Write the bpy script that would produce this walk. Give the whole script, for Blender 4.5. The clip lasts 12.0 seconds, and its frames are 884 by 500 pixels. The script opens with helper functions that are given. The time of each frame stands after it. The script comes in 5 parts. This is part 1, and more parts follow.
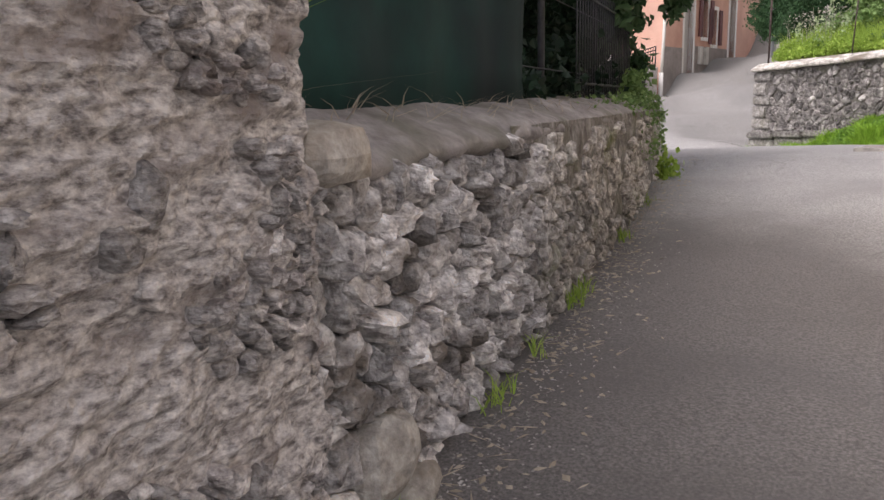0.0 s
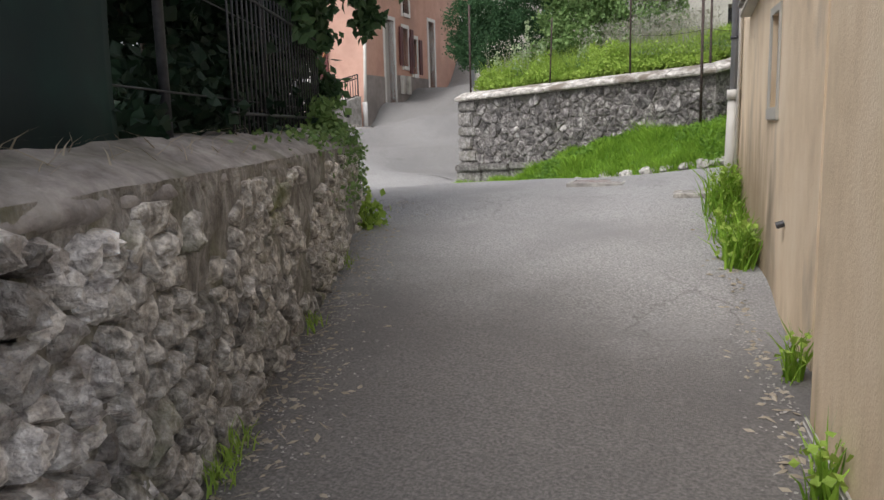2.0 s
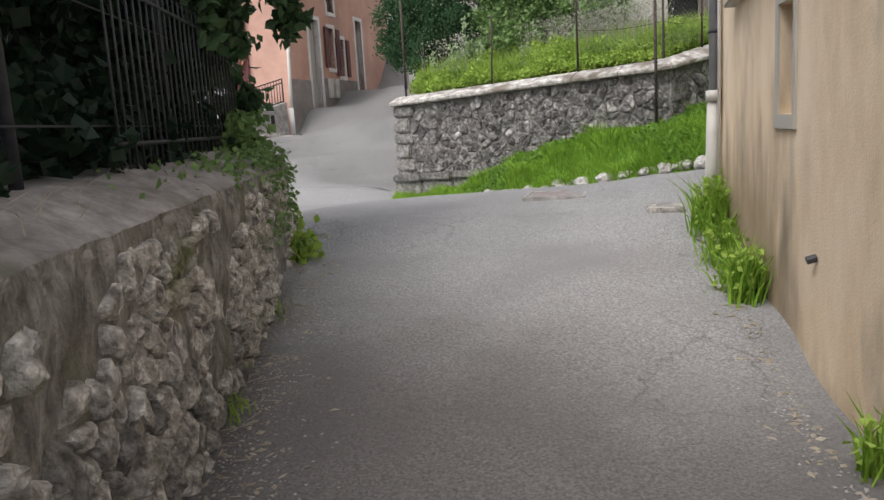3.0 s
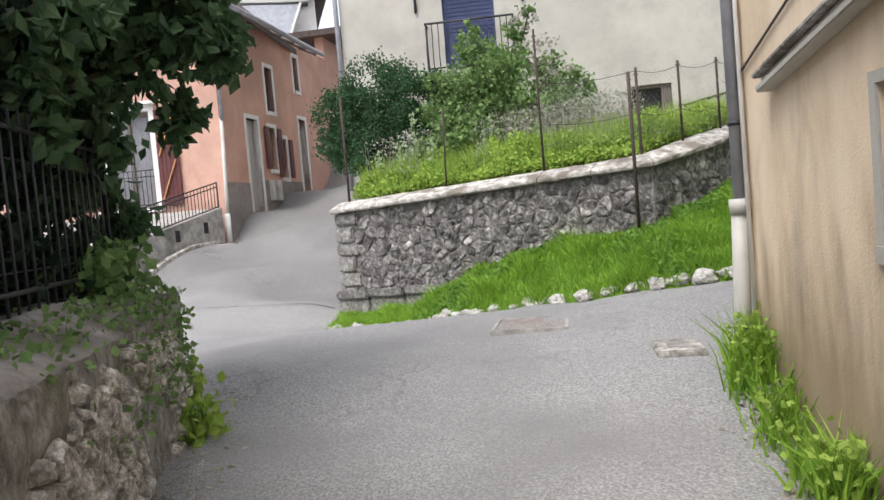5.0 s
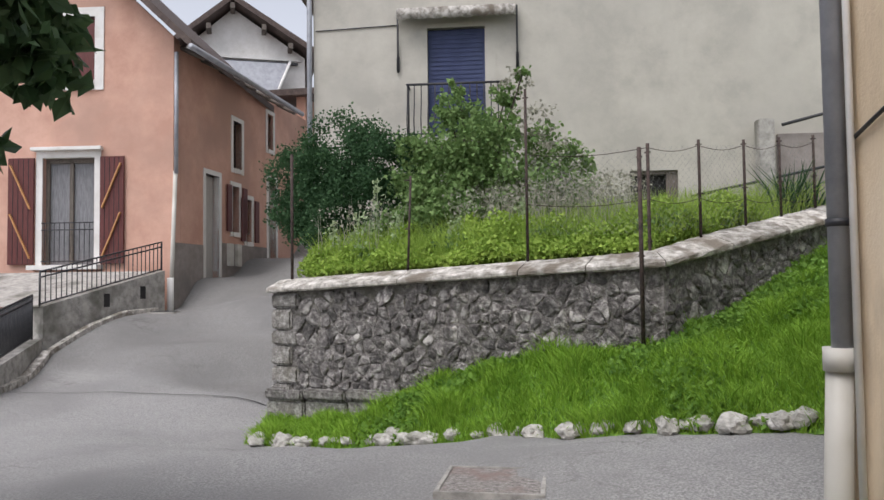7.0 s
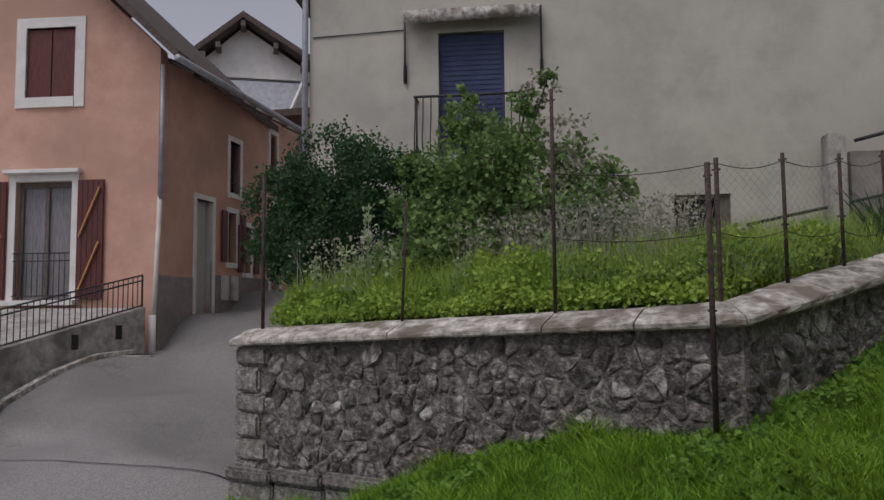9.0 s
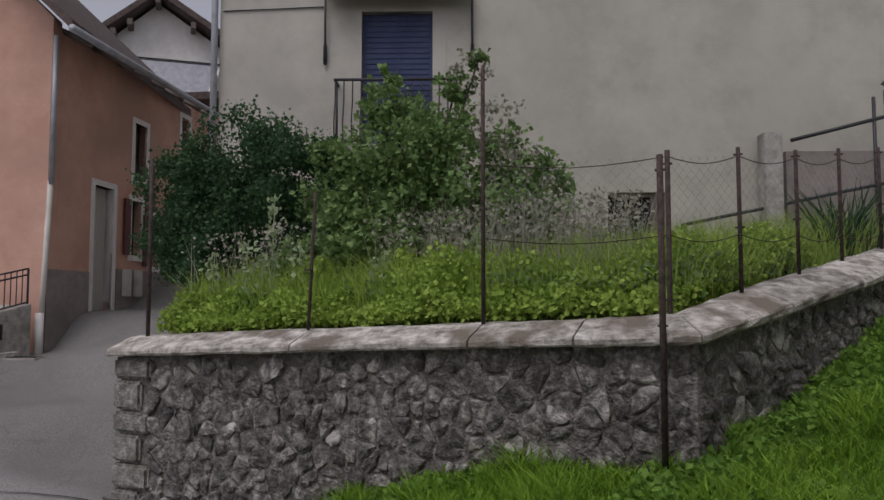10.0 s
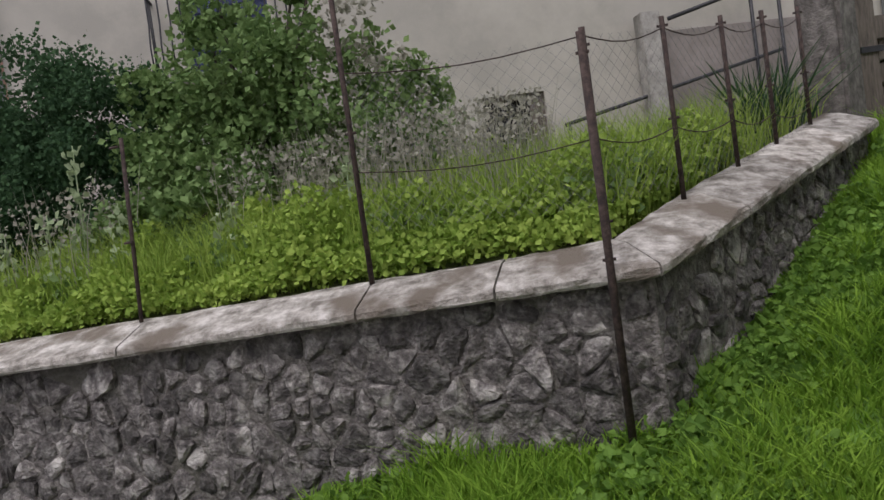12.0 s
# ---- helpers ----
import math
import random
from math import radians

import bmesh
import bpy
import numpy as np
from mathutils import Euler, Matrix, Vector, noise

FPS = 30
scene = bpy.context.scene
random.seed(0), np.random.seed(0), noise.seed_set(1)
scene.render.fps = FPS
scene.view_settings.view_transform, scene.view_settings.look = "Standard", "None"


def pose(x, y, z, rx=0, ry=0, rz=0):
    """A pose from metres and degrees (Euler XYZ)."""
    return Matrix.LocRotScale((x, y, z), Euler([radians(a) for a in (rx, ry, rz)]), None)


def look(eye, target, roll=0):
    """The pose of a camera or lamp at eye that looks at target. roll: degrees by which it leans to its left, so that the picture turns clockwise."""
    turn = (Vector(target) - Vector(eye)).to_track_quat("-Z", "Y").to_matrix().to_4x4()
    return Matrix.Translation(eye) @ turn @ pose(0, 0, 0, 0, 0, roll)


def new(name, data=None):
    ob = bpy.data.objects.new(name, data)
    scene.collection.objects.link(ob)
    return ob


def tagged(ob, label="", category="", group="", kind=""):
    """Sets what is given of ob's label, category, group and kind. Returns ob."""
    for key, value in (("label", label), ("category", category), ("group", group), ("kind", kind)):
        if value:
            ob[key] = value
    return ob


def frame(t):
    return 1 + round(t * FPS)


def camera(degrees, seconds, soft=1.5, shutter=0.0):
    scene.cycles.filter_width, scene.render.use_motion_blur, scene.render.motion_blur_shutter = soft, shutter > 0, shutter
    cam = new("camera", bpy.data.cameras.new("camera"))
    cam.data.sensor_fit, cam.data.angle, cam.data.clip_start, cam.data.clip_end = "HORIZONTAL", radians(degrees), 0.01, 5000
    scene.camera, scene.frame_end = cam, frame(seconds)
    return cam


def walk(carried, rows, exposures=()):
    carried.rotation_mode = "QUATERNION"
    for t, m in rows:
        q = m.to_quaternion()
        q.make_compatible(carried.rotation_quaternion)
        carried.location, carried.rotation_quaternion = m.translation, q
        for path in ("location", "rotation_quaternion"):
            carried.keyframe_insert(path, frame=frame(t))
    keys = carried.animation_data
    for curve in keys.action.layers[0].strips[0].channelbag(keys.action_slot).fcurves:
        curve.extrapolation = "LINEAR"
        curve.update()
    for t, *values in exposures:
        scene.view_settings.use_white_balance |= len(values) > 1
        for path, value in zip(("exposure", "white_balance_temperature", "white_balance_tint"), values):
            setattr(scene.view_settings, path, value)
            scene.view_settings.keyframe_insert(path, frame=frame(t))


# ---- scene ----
cam = camera(60.0, 12.0)
PATH = [
    (0, (10.199, -13.095, 1.226), (8.497, -12.113, 0.852), -1.2),
    (0.5, (10.214, -12.628, 1.128), (8.605, -11.476, 0.833), -2.5),
    (1, (9.779, -12.174, 1.137), (8.259, -10.904, 0.86), -2.6),
    (1.5, (9.303, -11.71, 1.171), (7.937, -10.282, 0.86), -1.9),
    (2, (8.802, -11.435, 1.27), (7.553, -9.905, 0.952), -1.6),
    (2.5, (8.38, -11.013, 1.315), (7.206, -9.429, 0.979), -2.1),
    (3, (8.03, -10.638, 1.418), (6.919, -9.008, 1.088), -3.5),
    (3.2, (7.918, -10.473, 1.467), (6.842, -8.82, 1.139), -3.8),
    (4.8, (7.229, -9.291, 1.594), (6.225, -7.567, 1.455), -5.2),
    (5, (7.137, -9.1, 1.628), (6.121, -7.381, 1.526), -5.0),
    (5.5, (6.965, -8.59, 1.709), (5.933, -6.878, 1.656), -5.1),
    (6, (6.774, -8.146, 1.747), (5.774, -6.414, 1.731), -4.4),
    (6.5, (6.593, -7.688, 1.763), (5.603, -5.951, 1.807), -3.1),
    (7, (6.415, -7.238, 1.799), (5.439, -5.495, 1.888), -0.7),
    (7.2, (6.356, -7.049, 1.872), (5.378, -5.307, 1.978), -0.1),
    (8.8, (5.734, -5.665, 2.071), (4.709, -3.954, 2.225), -0.4),
    (9, (5.677, -5.523, 2.065), (4.647, -3.815, 2.219), -0.5),
    (9.5, (5.5, -5.156, 2.105), (4.505, -3.427, 2.259), -0.7),
    (10, (5.343, -4.756, 2.175), (4.478, -2.958, 2.312), -0.0),
    (10.5, (5.197, -4.417, 2.24), (4.464, -2.558, 2.33), -0.7),
    (11, (5.106, -4.066, 2.292), (4.555, -2.143, 2.321), -2.9),
    (11.5, (4.983, -3.788, 2.325), (4.499, -1.848, 2.291), -5.9),
    (12, (4.818, -3.595, 2.339), (4.249, -1.679, 2.249), -8.0),
]
walk(cam, [(t, look(eye, target, roll)) for t, eye, target, roll in PATH],
     [(0, 0.97, 6700, 20), (1.0, 0.68, 6550, 14), (1.5, 0.68, 6500, 13), (3, 0.66, 6450, 13), (5, 0.95, 6400, 13), (7, 0.42, 6400, 14), (9, -0.6, 6420, 18), (10.5, -0.55, 6420, 19), (12, -0.17, 6420, 19)])

# ---------- light ----------
SUN_EL, SUN_AZ = 60, 186
world = bpy.data.worlds.new("overcast_sky")
scene.world = world
world.use_nodes = True
wn, wl = world.node_tree.nodes, world.node_tree.links
sky = wn.new("ShaderNodeTexSky")
sky.sky_type = "NISHITA"
sky.sun_disc = False
sky.sun_elevation, sky.sun_rotation = radians(SUN_EL), radians(SUN_AZ)
sky.air_density, sky.dust_density, sky.ozone_density = 1.0, 1.5, 1.0
sat = wn.new("ShaderNodeHueSaturation")
sat.inputs["Saturation"].default_value = 0.28
wl.new(sky.outputs[0], sat.inputs["Color"])
wl.new(sat.outputs[0], wn["Background"].inputs["Color"])
wn["Background"].inputs["Strength"].default_value = 0.15
sun = new("sun", bpy.data.lights.new("sun", "SUN"))
sun.data.energy, sun.data.angle, sun.data.color = 1.5, radians(35), (1.0, 0.98, 0.95)
sun.rotation_euler = Euler((radians(90 - SUN_EL), 0, radians(180 - SUN_AZ)))


# ---------- materials ----------
def material(name, stops, scale=6.0, rough=0.85, bump=0.3, detail=8.0, stain=None, stain_scale=0.8, stain_at=(0.5, 0.68),
             metal=0.0, vary=0.0, island=0.0, fine=0.0, stretch=None):
    """Noise between colours at one scale, stains at a larger one, bump, and a change of tone from piece to piece."""
    m = bpy.data.materials.new(name)
    m.use_nodes = True
    n, l = m.node_tree.nodes, m.node_tree.links
    b = n["Principled BSDF"]
    b.inputs["Roughness"].default_value, b.inputs["Metallic"].default_value = rough, metal
    geo = n.new("ShaderNodeNewGeometry")
    pos = geo.outputs["Position"]
    if stretch:
        mp = n.new("ShaderNodeMapping")
        mp.inputs["Scale"].default_value = stretch
        l.new(pos, mp.inputs["Vector"])
        pos = mp.outputs[0]
    t = n.new("ShaderNodeTexNoise")
    t.inputs["Scale"].default_value, t.inputs["Detail"].default_value, t.inputs["Roughness"].default_value = scale, detail, 0.68
    l.new(pos, t.inputs["Vector"])
    r = n.new("ShaderNodeValToRGB")
    e = r.color_ramp.elements
    for k, c in enumerate(stops):
        at = 0.36 + 0.28 * k / max(1, len(stops) - 1)
        if k < 2:
            e[k].position, e[k].color = at, (*c, 1)
        else:
            e.new(at).color = (*c, 1)
    l.new(t.outputs["Fac"], r.inputs[0])
    col = r.outputs["Color"]
    if stain:
        t2 = n.new("ShaderNodeTexNoise")
        t2.inputs["Scale"].default_value, t2.inputs["Detail"].default_value = stain_scale, 6
        l.new(pos, t2.inputs["Vector"])
        rr = n.new("ShaderNodeMapRange")
        rr.inputs["From Min"].default_value, rr.inputs["From Max"].default_value = stain_at
        l.new(t2.outputs["Fac"], rr.inputs["Value"])
        mx = n.new("ShaderNodeMix")
        mx.data_type = "RGBA"
        l.new(rr.outputs[0], mx.inputs["Factor"])
        l.new(col, mx.inputs["A"])
        mx.inputs["B"].default_value = (*stain, 1)
        col = mx.outputs["Result"]
    if vary or island:
        src = n.new("ShaderNodeObjectInfo").outputs["Random"] if vary else geo.outputs["Random Per Island"]
        k = vary or island
        mr = n.new("ShaderNodeMapRange")
        mr.inputs["To Min"].default_value, mr.inputs["To Max"].default_value = 1 - k, 1 + k
        l.new(src, mr.inputs["Value"])
        hs = n.new("ShaderNodeHueSaturation")
        l.new(mr.outputs[0], hs.inputs["Value"])
        l.new(col, hs.inputs["Color"])
        col = hs.outputs["Color"]
    l.new(col, b.inputs["Base Color"])
    if bump:
        bp = n.new("ShaderNodeBump")
        bp.inputs["Strength"].default_value, bp.inputs["Distance"].default_value = bump, 0.03
        h = t.outputs["Fac"]
        if fine:
            t3 = n.new("ShaderNodeTexNoise")
            t3.inputs["Scale"].default_value, t3.inputs["Detail"].default_value = fine, 4
            l.new(geo.outputs["Position"], t3.inputs["Vector"])
            ad = n.new("ShaderNodeMath")
            l.new(h, ad.inputs[0])
            l.new(t3.outputs["Fac"], ad.inputs[1])
            h = ad.outputs[0]
        l.new(h, bp.inputs["Height"])
        l.new(bp.outputs[0], b.inputs["Normal"])
    return m


def leafy(name, dark, light, rough=0.75):
    m = bpy.data.materials.new(name)
    m.use_nodes = True
    n, l = m.node_tree.nodes, m.node_tree.links
    b = n["Principled BSDF"]
    b.inputs["Roughness"].default_value = rough
    b.inputs["Specular IOR Level"].default_value = 0.25
    geo = n.new("ShaderNodeNewGeometry")
    r = n.new("ShaderNodeValToRGB")
    e = r.color_ramp.elements
    e[0].color, e[1].color = (*dark, 1), (*light, 1)
    t = n.new("ShaderNodeTexNoise")
    t.inputs["Scale"].default_value = 1.6
    l.new(geo.outputs["Position"], t.inputs["Vector"])
    mx = n.new("ShaderNodeMix")
    mx.inputs["Factor"].default_value = 0.5
    l.new(geo.outputs["Random Per Island"], mx.inputs["A"])
    l.new(t.outputs["Fac"], mx.inputs["B"])
    l.new(mx.outputs["Result"], r.inputs[0])
    l.new(r.outputs[0], b.inputs["Base Color"])
    tr = n.new("ShaderNodeBsdfTranslucent")
    l.new(r.outputs[0], tr.inputs["Color"])
    ms = n.new("ShaderNodeMixShader")
    ms.inputs[0].default_value = 0.3
    l.new(b.outputs[0], ms.inputs[1])
    l.new(tr.outputs[0], ms.inputs[2])
    l.new(ms.outputs[0], n["Material Output"].inputs["Surface"])
    return m


ASPHALT = material("asphalt", [(0.2, 0.197, 0.193), (0.33, 0.325, 0.315), (0.5, 0.49, 0.475)], 60, 0.88, 0.5, 10, (0.25, 0.245, 0.24), 0.7, (0.45, 0.75), fine=190)
CONCRETE = material("old_concrete", [(0.26, 0.25, 0.23), (0.4, 0.38, 0.35), (0.5, 0.48, 0.44)], 7, 0.9, 0.3, 10, (0.16, 0.155, 0.13), 1.6)
STONE = material("rubble_stone", [(0.066, 0.06, 0.057), (0.158, 0.146, 0.138), (0.38, 0.362, 0.336)], 17, 0.9, 0.8, 12, (0.52, 0.5, 0.465), 4.5, (0.55, 0.68), vary=0.5, fine=60)
STONE_STUFF = material("rubble_stone_far", [(0.066, 0.06, 0.057), (0.158, 0.146, 0.138), (0.38, 0.362, 0.336)], 17, 0.9, 0.8, 12, (0.52, 0.5, 0.465), 4.5, (0.55, 0.68), island=0.5, fine=60)
MOSSY = material("mossy_stone", [(0.14, 0.125, 0.108), (0.32, 0.295, 0.262), (0.62, 0.585, 0.535)], 15, 0.92, 0.8, 12, (0.14, 0.145, 0.07), 2.2, (0.56, 0.74), vary=0.45, fine=50)
LANEMORTAR = material("damp_lane_mortar", [(0.14, 0.125, 0.11), (0.27, 0.248, 0.222), (0.44, 0.41, 0.375)], 9, 0.95, 0.8, 12, (0.15, 0.145, 0.085), 1.5, (0.52, 0.7), fine=60, stretch=(1.6, 1.6, 0.7))
ROUGHSTONE = material("weathered_rubble", [(0.17, 0.15, 0.14), (0.5, 0.46, 0.425), (0.86, 0.81, 0.755)], 17, 0.93, 1.0, 14, (0.24, 0.2, 0.18), 2.4, (0.54, 0.7), island=0.4, fine=55, stretch=(1, 1, 2.4))
ROUGHSTONE_PIECE = material("weathered_rubble_piece", [(0.17, 0.15, 0.14), (0.5, 0.46, 0.425), (0.86, 0.81, 0.755)], 17, 0.93, 1.0, 14, (0.24, 0.2, 0.18), 2.4, (0.54, 0.7), vary=0.4, fine=55, stretch=(1, 1, 2.4))
LANESTONE = material("lane_wall_stone", [(0.2, 0.18, 0.17), (0.5, 0.47, 0.44), (0.84, 0.81, 0.77)], 10, 0.9, 0.9, 14, (0.2, 0.172, 0.145), 2.6, (0.55, 0.68), vary=0.5, fine=55, stretch=(1, 1, 1.7))
QUOIN = material("squared_grey_stone", [(0.12, 0.11, 0.1), (0.27, 0.255, 0.235), (0.48, 0.46, 0.425)], 20, 0.9, 0.8, 12, (0.14, 0.13, 0.1), 3.0, (0.52, 0.68), vary=0.25, fine=60)
QUOIN_PALE = material("pale_block", [(0.22, 0.2, 0.172), (0.37, 0.34, 0.295), (0.52, 0.49, 0.43)], 14, 0.9, 0.5, 10, (0.3, 0.25, 0.19), 3.0, vary=0.2, fine=50)
CAP = material("smooth_mortar_cap", [(0.19, 0.17, 0.16), (0.29, 0.265, 0.25), (0.4, 0.37, 0.345)], 6, 0.92, 0.35, 12, (0.13, 0.125, 0.09), 1.3, (0.5, 0.68), fine=60)
MORTAR = material("lime_mortar", [(0.09, 0.083, 0.077), (0.2, 0.185, 0.172), (0.4, 0.375, 0.35)], 20, 0.95, 0.9, 12, (0.12, 0.115, 0.09), 1.6, (0.5, 0.72), fine=60)
ROUGHCAST = material("rough_lime_render", [(0.19, 0.167, 0.155), (0.56, 0.515, 0.475), (0.9, 0.85, 0.79)], 21, 0.95, 0.9, 14, (0.34, 0.29, 0.26), 2.6, (0.52, 0.68), fine=50, stretch=(1, 1, 2.2))
GAPMORTAR = material("dark_earth_mortar", [(0.05, 0.045, 0.04), (0.1, 0.09, 0.08), (0.19, 0.172, 0.155)], 14, 0.95, 0.8, 12, fine=60)
COPING = material("weathered_coping", [(0.2, 0.183, 0.155), (0.46, 0.43, 0.385), (0.74, 0.71, 0.66)], 10, 0.9, 0.6, 12, (0.2, 0.17, 0.135), 2.6, (0.5, 0.62), vary=0.18, fine=60)
CREAM = material("cream_render", [(0.42, 0.4, 0.35), (0.49, 0.465, 0.405), (0.54, 0.515, 0.45)], 1.2, 0.92, 0.12, 8, (0.44, 0.42, 0.37), 0.35, (0.5, 0.75), fine=60)
YELLOW = material("yellow_ochre_render", [(0.7, 0.55, 0.37), (0.8, 0.64, 0.445), (0.85, 0.7, 0.51)], 1.6, 0.9, 0.15, 8, (0.36, 0.3, 0.22), 0.9, (0.54, 0.68), fine=70, stretch=(1.6, 1.6, 0.7))
TAN = material("tan_render", [(0.33, 0.255, 0.165), (0.41, 0.32, 0.215), (0.48, 0.385, 0.27)], 1.6, 0.9, 0.15, 8, (0.3, 0.24, 0.17), 0.9, (0.54, 0.68), fine=70)
PINK = material("salmon_render", [(0.56, 0.32, 0.24), (0.63, 0.375, 0.285), (0.69, 0.425, 0.33)], 1.3, 0.9, 0.12, 8, (0.5, 0.31, 0.24), 0.5, fine=70)
PLINTH = material("grey_plinth_render", [(0.25, 0.22, 0.2), (0.34, 0.3, 0.28)], 4, 0.9, 0.2, 8, (0.2, 0.18, 0.17), 0.9)
WHITE = material("white_paint", [(0.72, 0.7, 0.66), (0.82, 0.8, 0.77)], 3, 0.7, 0.05, 6, (0.6, 0.57, 0.52), 2.0, (0.6, 0.8))
MAROON = material("maroon_shutter_paint", [(0.09, 0.022, 0.02), (0.14, 0.035, 0.03)], 5, 0.6, 0.1, 6, stretch=(6, 6, 1))
BRACE = material("orange_wood", [(0.5, 0.24, 0.09), (0.62, 0.32, 0.13)], 8, 0.6, 0.1)
BLUE = material("faded_blue_paint", [(0.028, 0.042, 0.115), (0.045, 0.062, 0.155)], 4, 0.6, 0.1, 6, (0.06, 0.08, 0.17), 1.2)
IRON = material("dark_painted_iron", [(0.02, 0.021, 0.025), (0.045, 0.045, 0.05)], 20, 0.5, 0.1)
RUST = material("rusty_steel", [(0.03, 0.022, 0.02), (0.06, 0.04, 0.034), (0.1, 0.07, 0.06)], 30, 0.85, 0.3)
ZINC = material("grey_zinc", [(0.3, 0.31, 0.34), (0.42, 0.43, 0.46)], 5, 0.5, 0.05, metal=0.2)
PVC = material("pale_pvc", [(0.55, 0.53, 0.48), (0.68, 0.66, 0.6)], 4, 0.5, 0.05, 6, (0.4, 0.38, 0.32), 2.0)
PILLAR = material("dark_lichened_stone", [(0.09, 0.083, 0.075), (0.17, 0.155, 0.142), (0.27, 0.25, 0.23)], 12, 0.92, 0.6, 10, (0.32, 0.3, 0.27), 5.0, (0.6, 0.72), fine=60)
COVER = material("worn_cover", [(0.16, 0.145, 0.135), (0.29, 0.265, 0.245), (0.44, 0.41, 0.385)], 30, 0.85, 0.7, 10, (0.27, 0.2, 0.18), 4.0, (0.5, 0.65))
ROOF = material("dark_roof_tiles", [(0.07, 0.05, 0.045), (0.13, 0.095, 0.08)], 8, 0.8, 0.3)
WOOD = material("grey_weathered_wood", [(0.1, 0.085, 0.07), (0.2, 0.17, 0.145)], 6, 0.85, 0.3, 8, stretch=(8, 8, 1))
TARP = material("green_windbreak_cloth", [(0.002, 0.026, 0.021), (0.004, 0.044, 0.036)], 2, 0.9, 0.1, 6, (0.0015, 0.012, 0.014), 0.8, (0.45, 0.62))
SOIL = material("garden_soil", [(0.07, 0.07, 0.025), (0.12, 0.14, 0.04), (0.12, 0.19, 0.05)], 9, 0.95, 0.5)
TURF = material("turf", [(0.07, 0.13, 0.02), (0.13, 0.26, 0.04), (0.2, 0.36, 0.06)], 14, 0.95, 0.6)
DARK = material("dark_interior", [(0.012, 0.012, 0.013), (0.03, 0.028, 0.028)], 3, 0.8, 0.0)
CURTAIN = material("grey_curtain", [(0.16, 0.16, 0.17), (0.3, 0.3, 0.31)], 8, 0.9, 0.2, stretch=(8, 8, 0.6))
BARK = material("bark", [(0.05, 0.04, 0.03), (0.11, 0.09, 0.07)], 14, 0.95, 0.6)
GRASS = leafy("grass_blades", (0.08, 0.21, 0.016), (0.4, 0.62, 0.08))
WEEDS = leafy("weed_leaves", (0.15, 0.28, 0.035), (0.5, 0.64, 0.14))
HEDGE = leafy("dark_hedge_leaves", (0.02, 0.06, 0.026), (0.085, 0.17, 0.07))
SHRUB = leafy("shrub_leaves", (0.07, 0.15, 0.04), (0.3, 0.43, 0.16))
TREELEAF = leafy("tree_leaves", (0.03, 0.068, 0.036), (0.15, 0.25, 0.115), 0.4)
SEED = leafy("dry_seed_heads", (0.24, 0.24, 0.18), (0.52, 0.5, 0.42))
LITTER = leafy("dry_leaf_litter", (0.26, 0.22, 0.16), (0.55, 0.49, 0.39), 0.9)
PALEWEED = leafy("pale_weed_leaves", (0.24, 0.34, 0.17), (0.55, 0.64, 0.4))
BANKWEED = leafy("bank_weed_leaves", (0.07, 0.17, 0.03), (0.3, 0.5, 0.09))
# hedge leaves coloured near black: the shade behind the lane wall is in the colour
SHADEDHEDGE = leafy("shaded_hedge_leaves", (0.006, 0.017, 0.011), (0.028, 0.056, 0.03), 0.5)
GALV = material("galvanised_wire", [(0.14, 0.14, 0.14), (0.24, 0.24, 0.24)], 20, 0.6, 0.0)
WEB = bpy.data.materials.new("window_glass")
WEB.use_nodes = True
WEB.node_tree.nodes["Principled BSDF"].inputs["Base Color"].default_value = (0.02, 0.022, 0.025, 1)
WEB.node_tree.nodes["Principled BSDF"].inputs["Roughness"].default_value = 0.06



def tint(mat, factor_of, colour):
    """Blend a material's colour towards another by a factor built from position."""
    n, l = mat.node_tree.nodes, mat.node_tree.links
    b = n["Principled BSDF"]
    src = b.inputs["Base Color"].links[0].from_socket
    mx = n.new("ShaderNodeMix")
    mx.data_type, mx.blend_type = "RGBA", "MULTIPLY"
    l.new(factor_of(n, l), mx.inputs["Factor"])
    l.new(src, mx.inputs["A"])
    mx.inputs["B"].default_value = (*colour, 1)
    l.new(mx.outputs["Result"], b.inputs["Base Color"])


def band(n, l, axis, lo, hi, wobble, scale, stretch=(1, 1, 1)):
    """0 to 1 between two heights or distances, with a ragged border."""
    geo = n.new("ShaderNodeNewGeometry")
    sp = n.new("ShaderNodeSeparateXYZ")
    l.new(geo.outputs["Position"], sp.inputs[0])
    mp = n.new("ShaderNodeMapping")
    mp.inputs["Scale"].default_value = stretch
    l.new(geo.outputs["Position"], mp.inputs["Vector"])
    t = n.new("ShaderNodeTexNoise")
    t.inputs["Scale"].default_value, t.inputs["Detail"].default_value = scale, 7
    l.new(mp.outputs[0], t.inputs["Vector"])
    a = n.new("ShaderNodeMath")
    a.operation = "MULTIPLY_ADD"
    a.inputs[1].default_value = wobble
    l.new(t.outputs["Fac"], a.inputs[0])
    l.new(sp.outputs[axis], a.inputs[2])
    r = n.new("ShaderNodeMapRange")
    r.interpolation_type = "SMOOTHSTEP"
    r.inputs["From Min"].default_value, r.inputs["From Max"].default_value = lo + wobble / 2, hi + wobble / 2
    l.new(a.outputs[0], r.inputs["Value"])
    return r.outputs[0]


def both(n, l, a, b):
    m = n.new("ShaderNodeMath")
    m.operation = "MULTIPLY"
    l.new(a, m.inputs[0])
    l.new(b, m.inputs[1])
    return m.outputs[0]


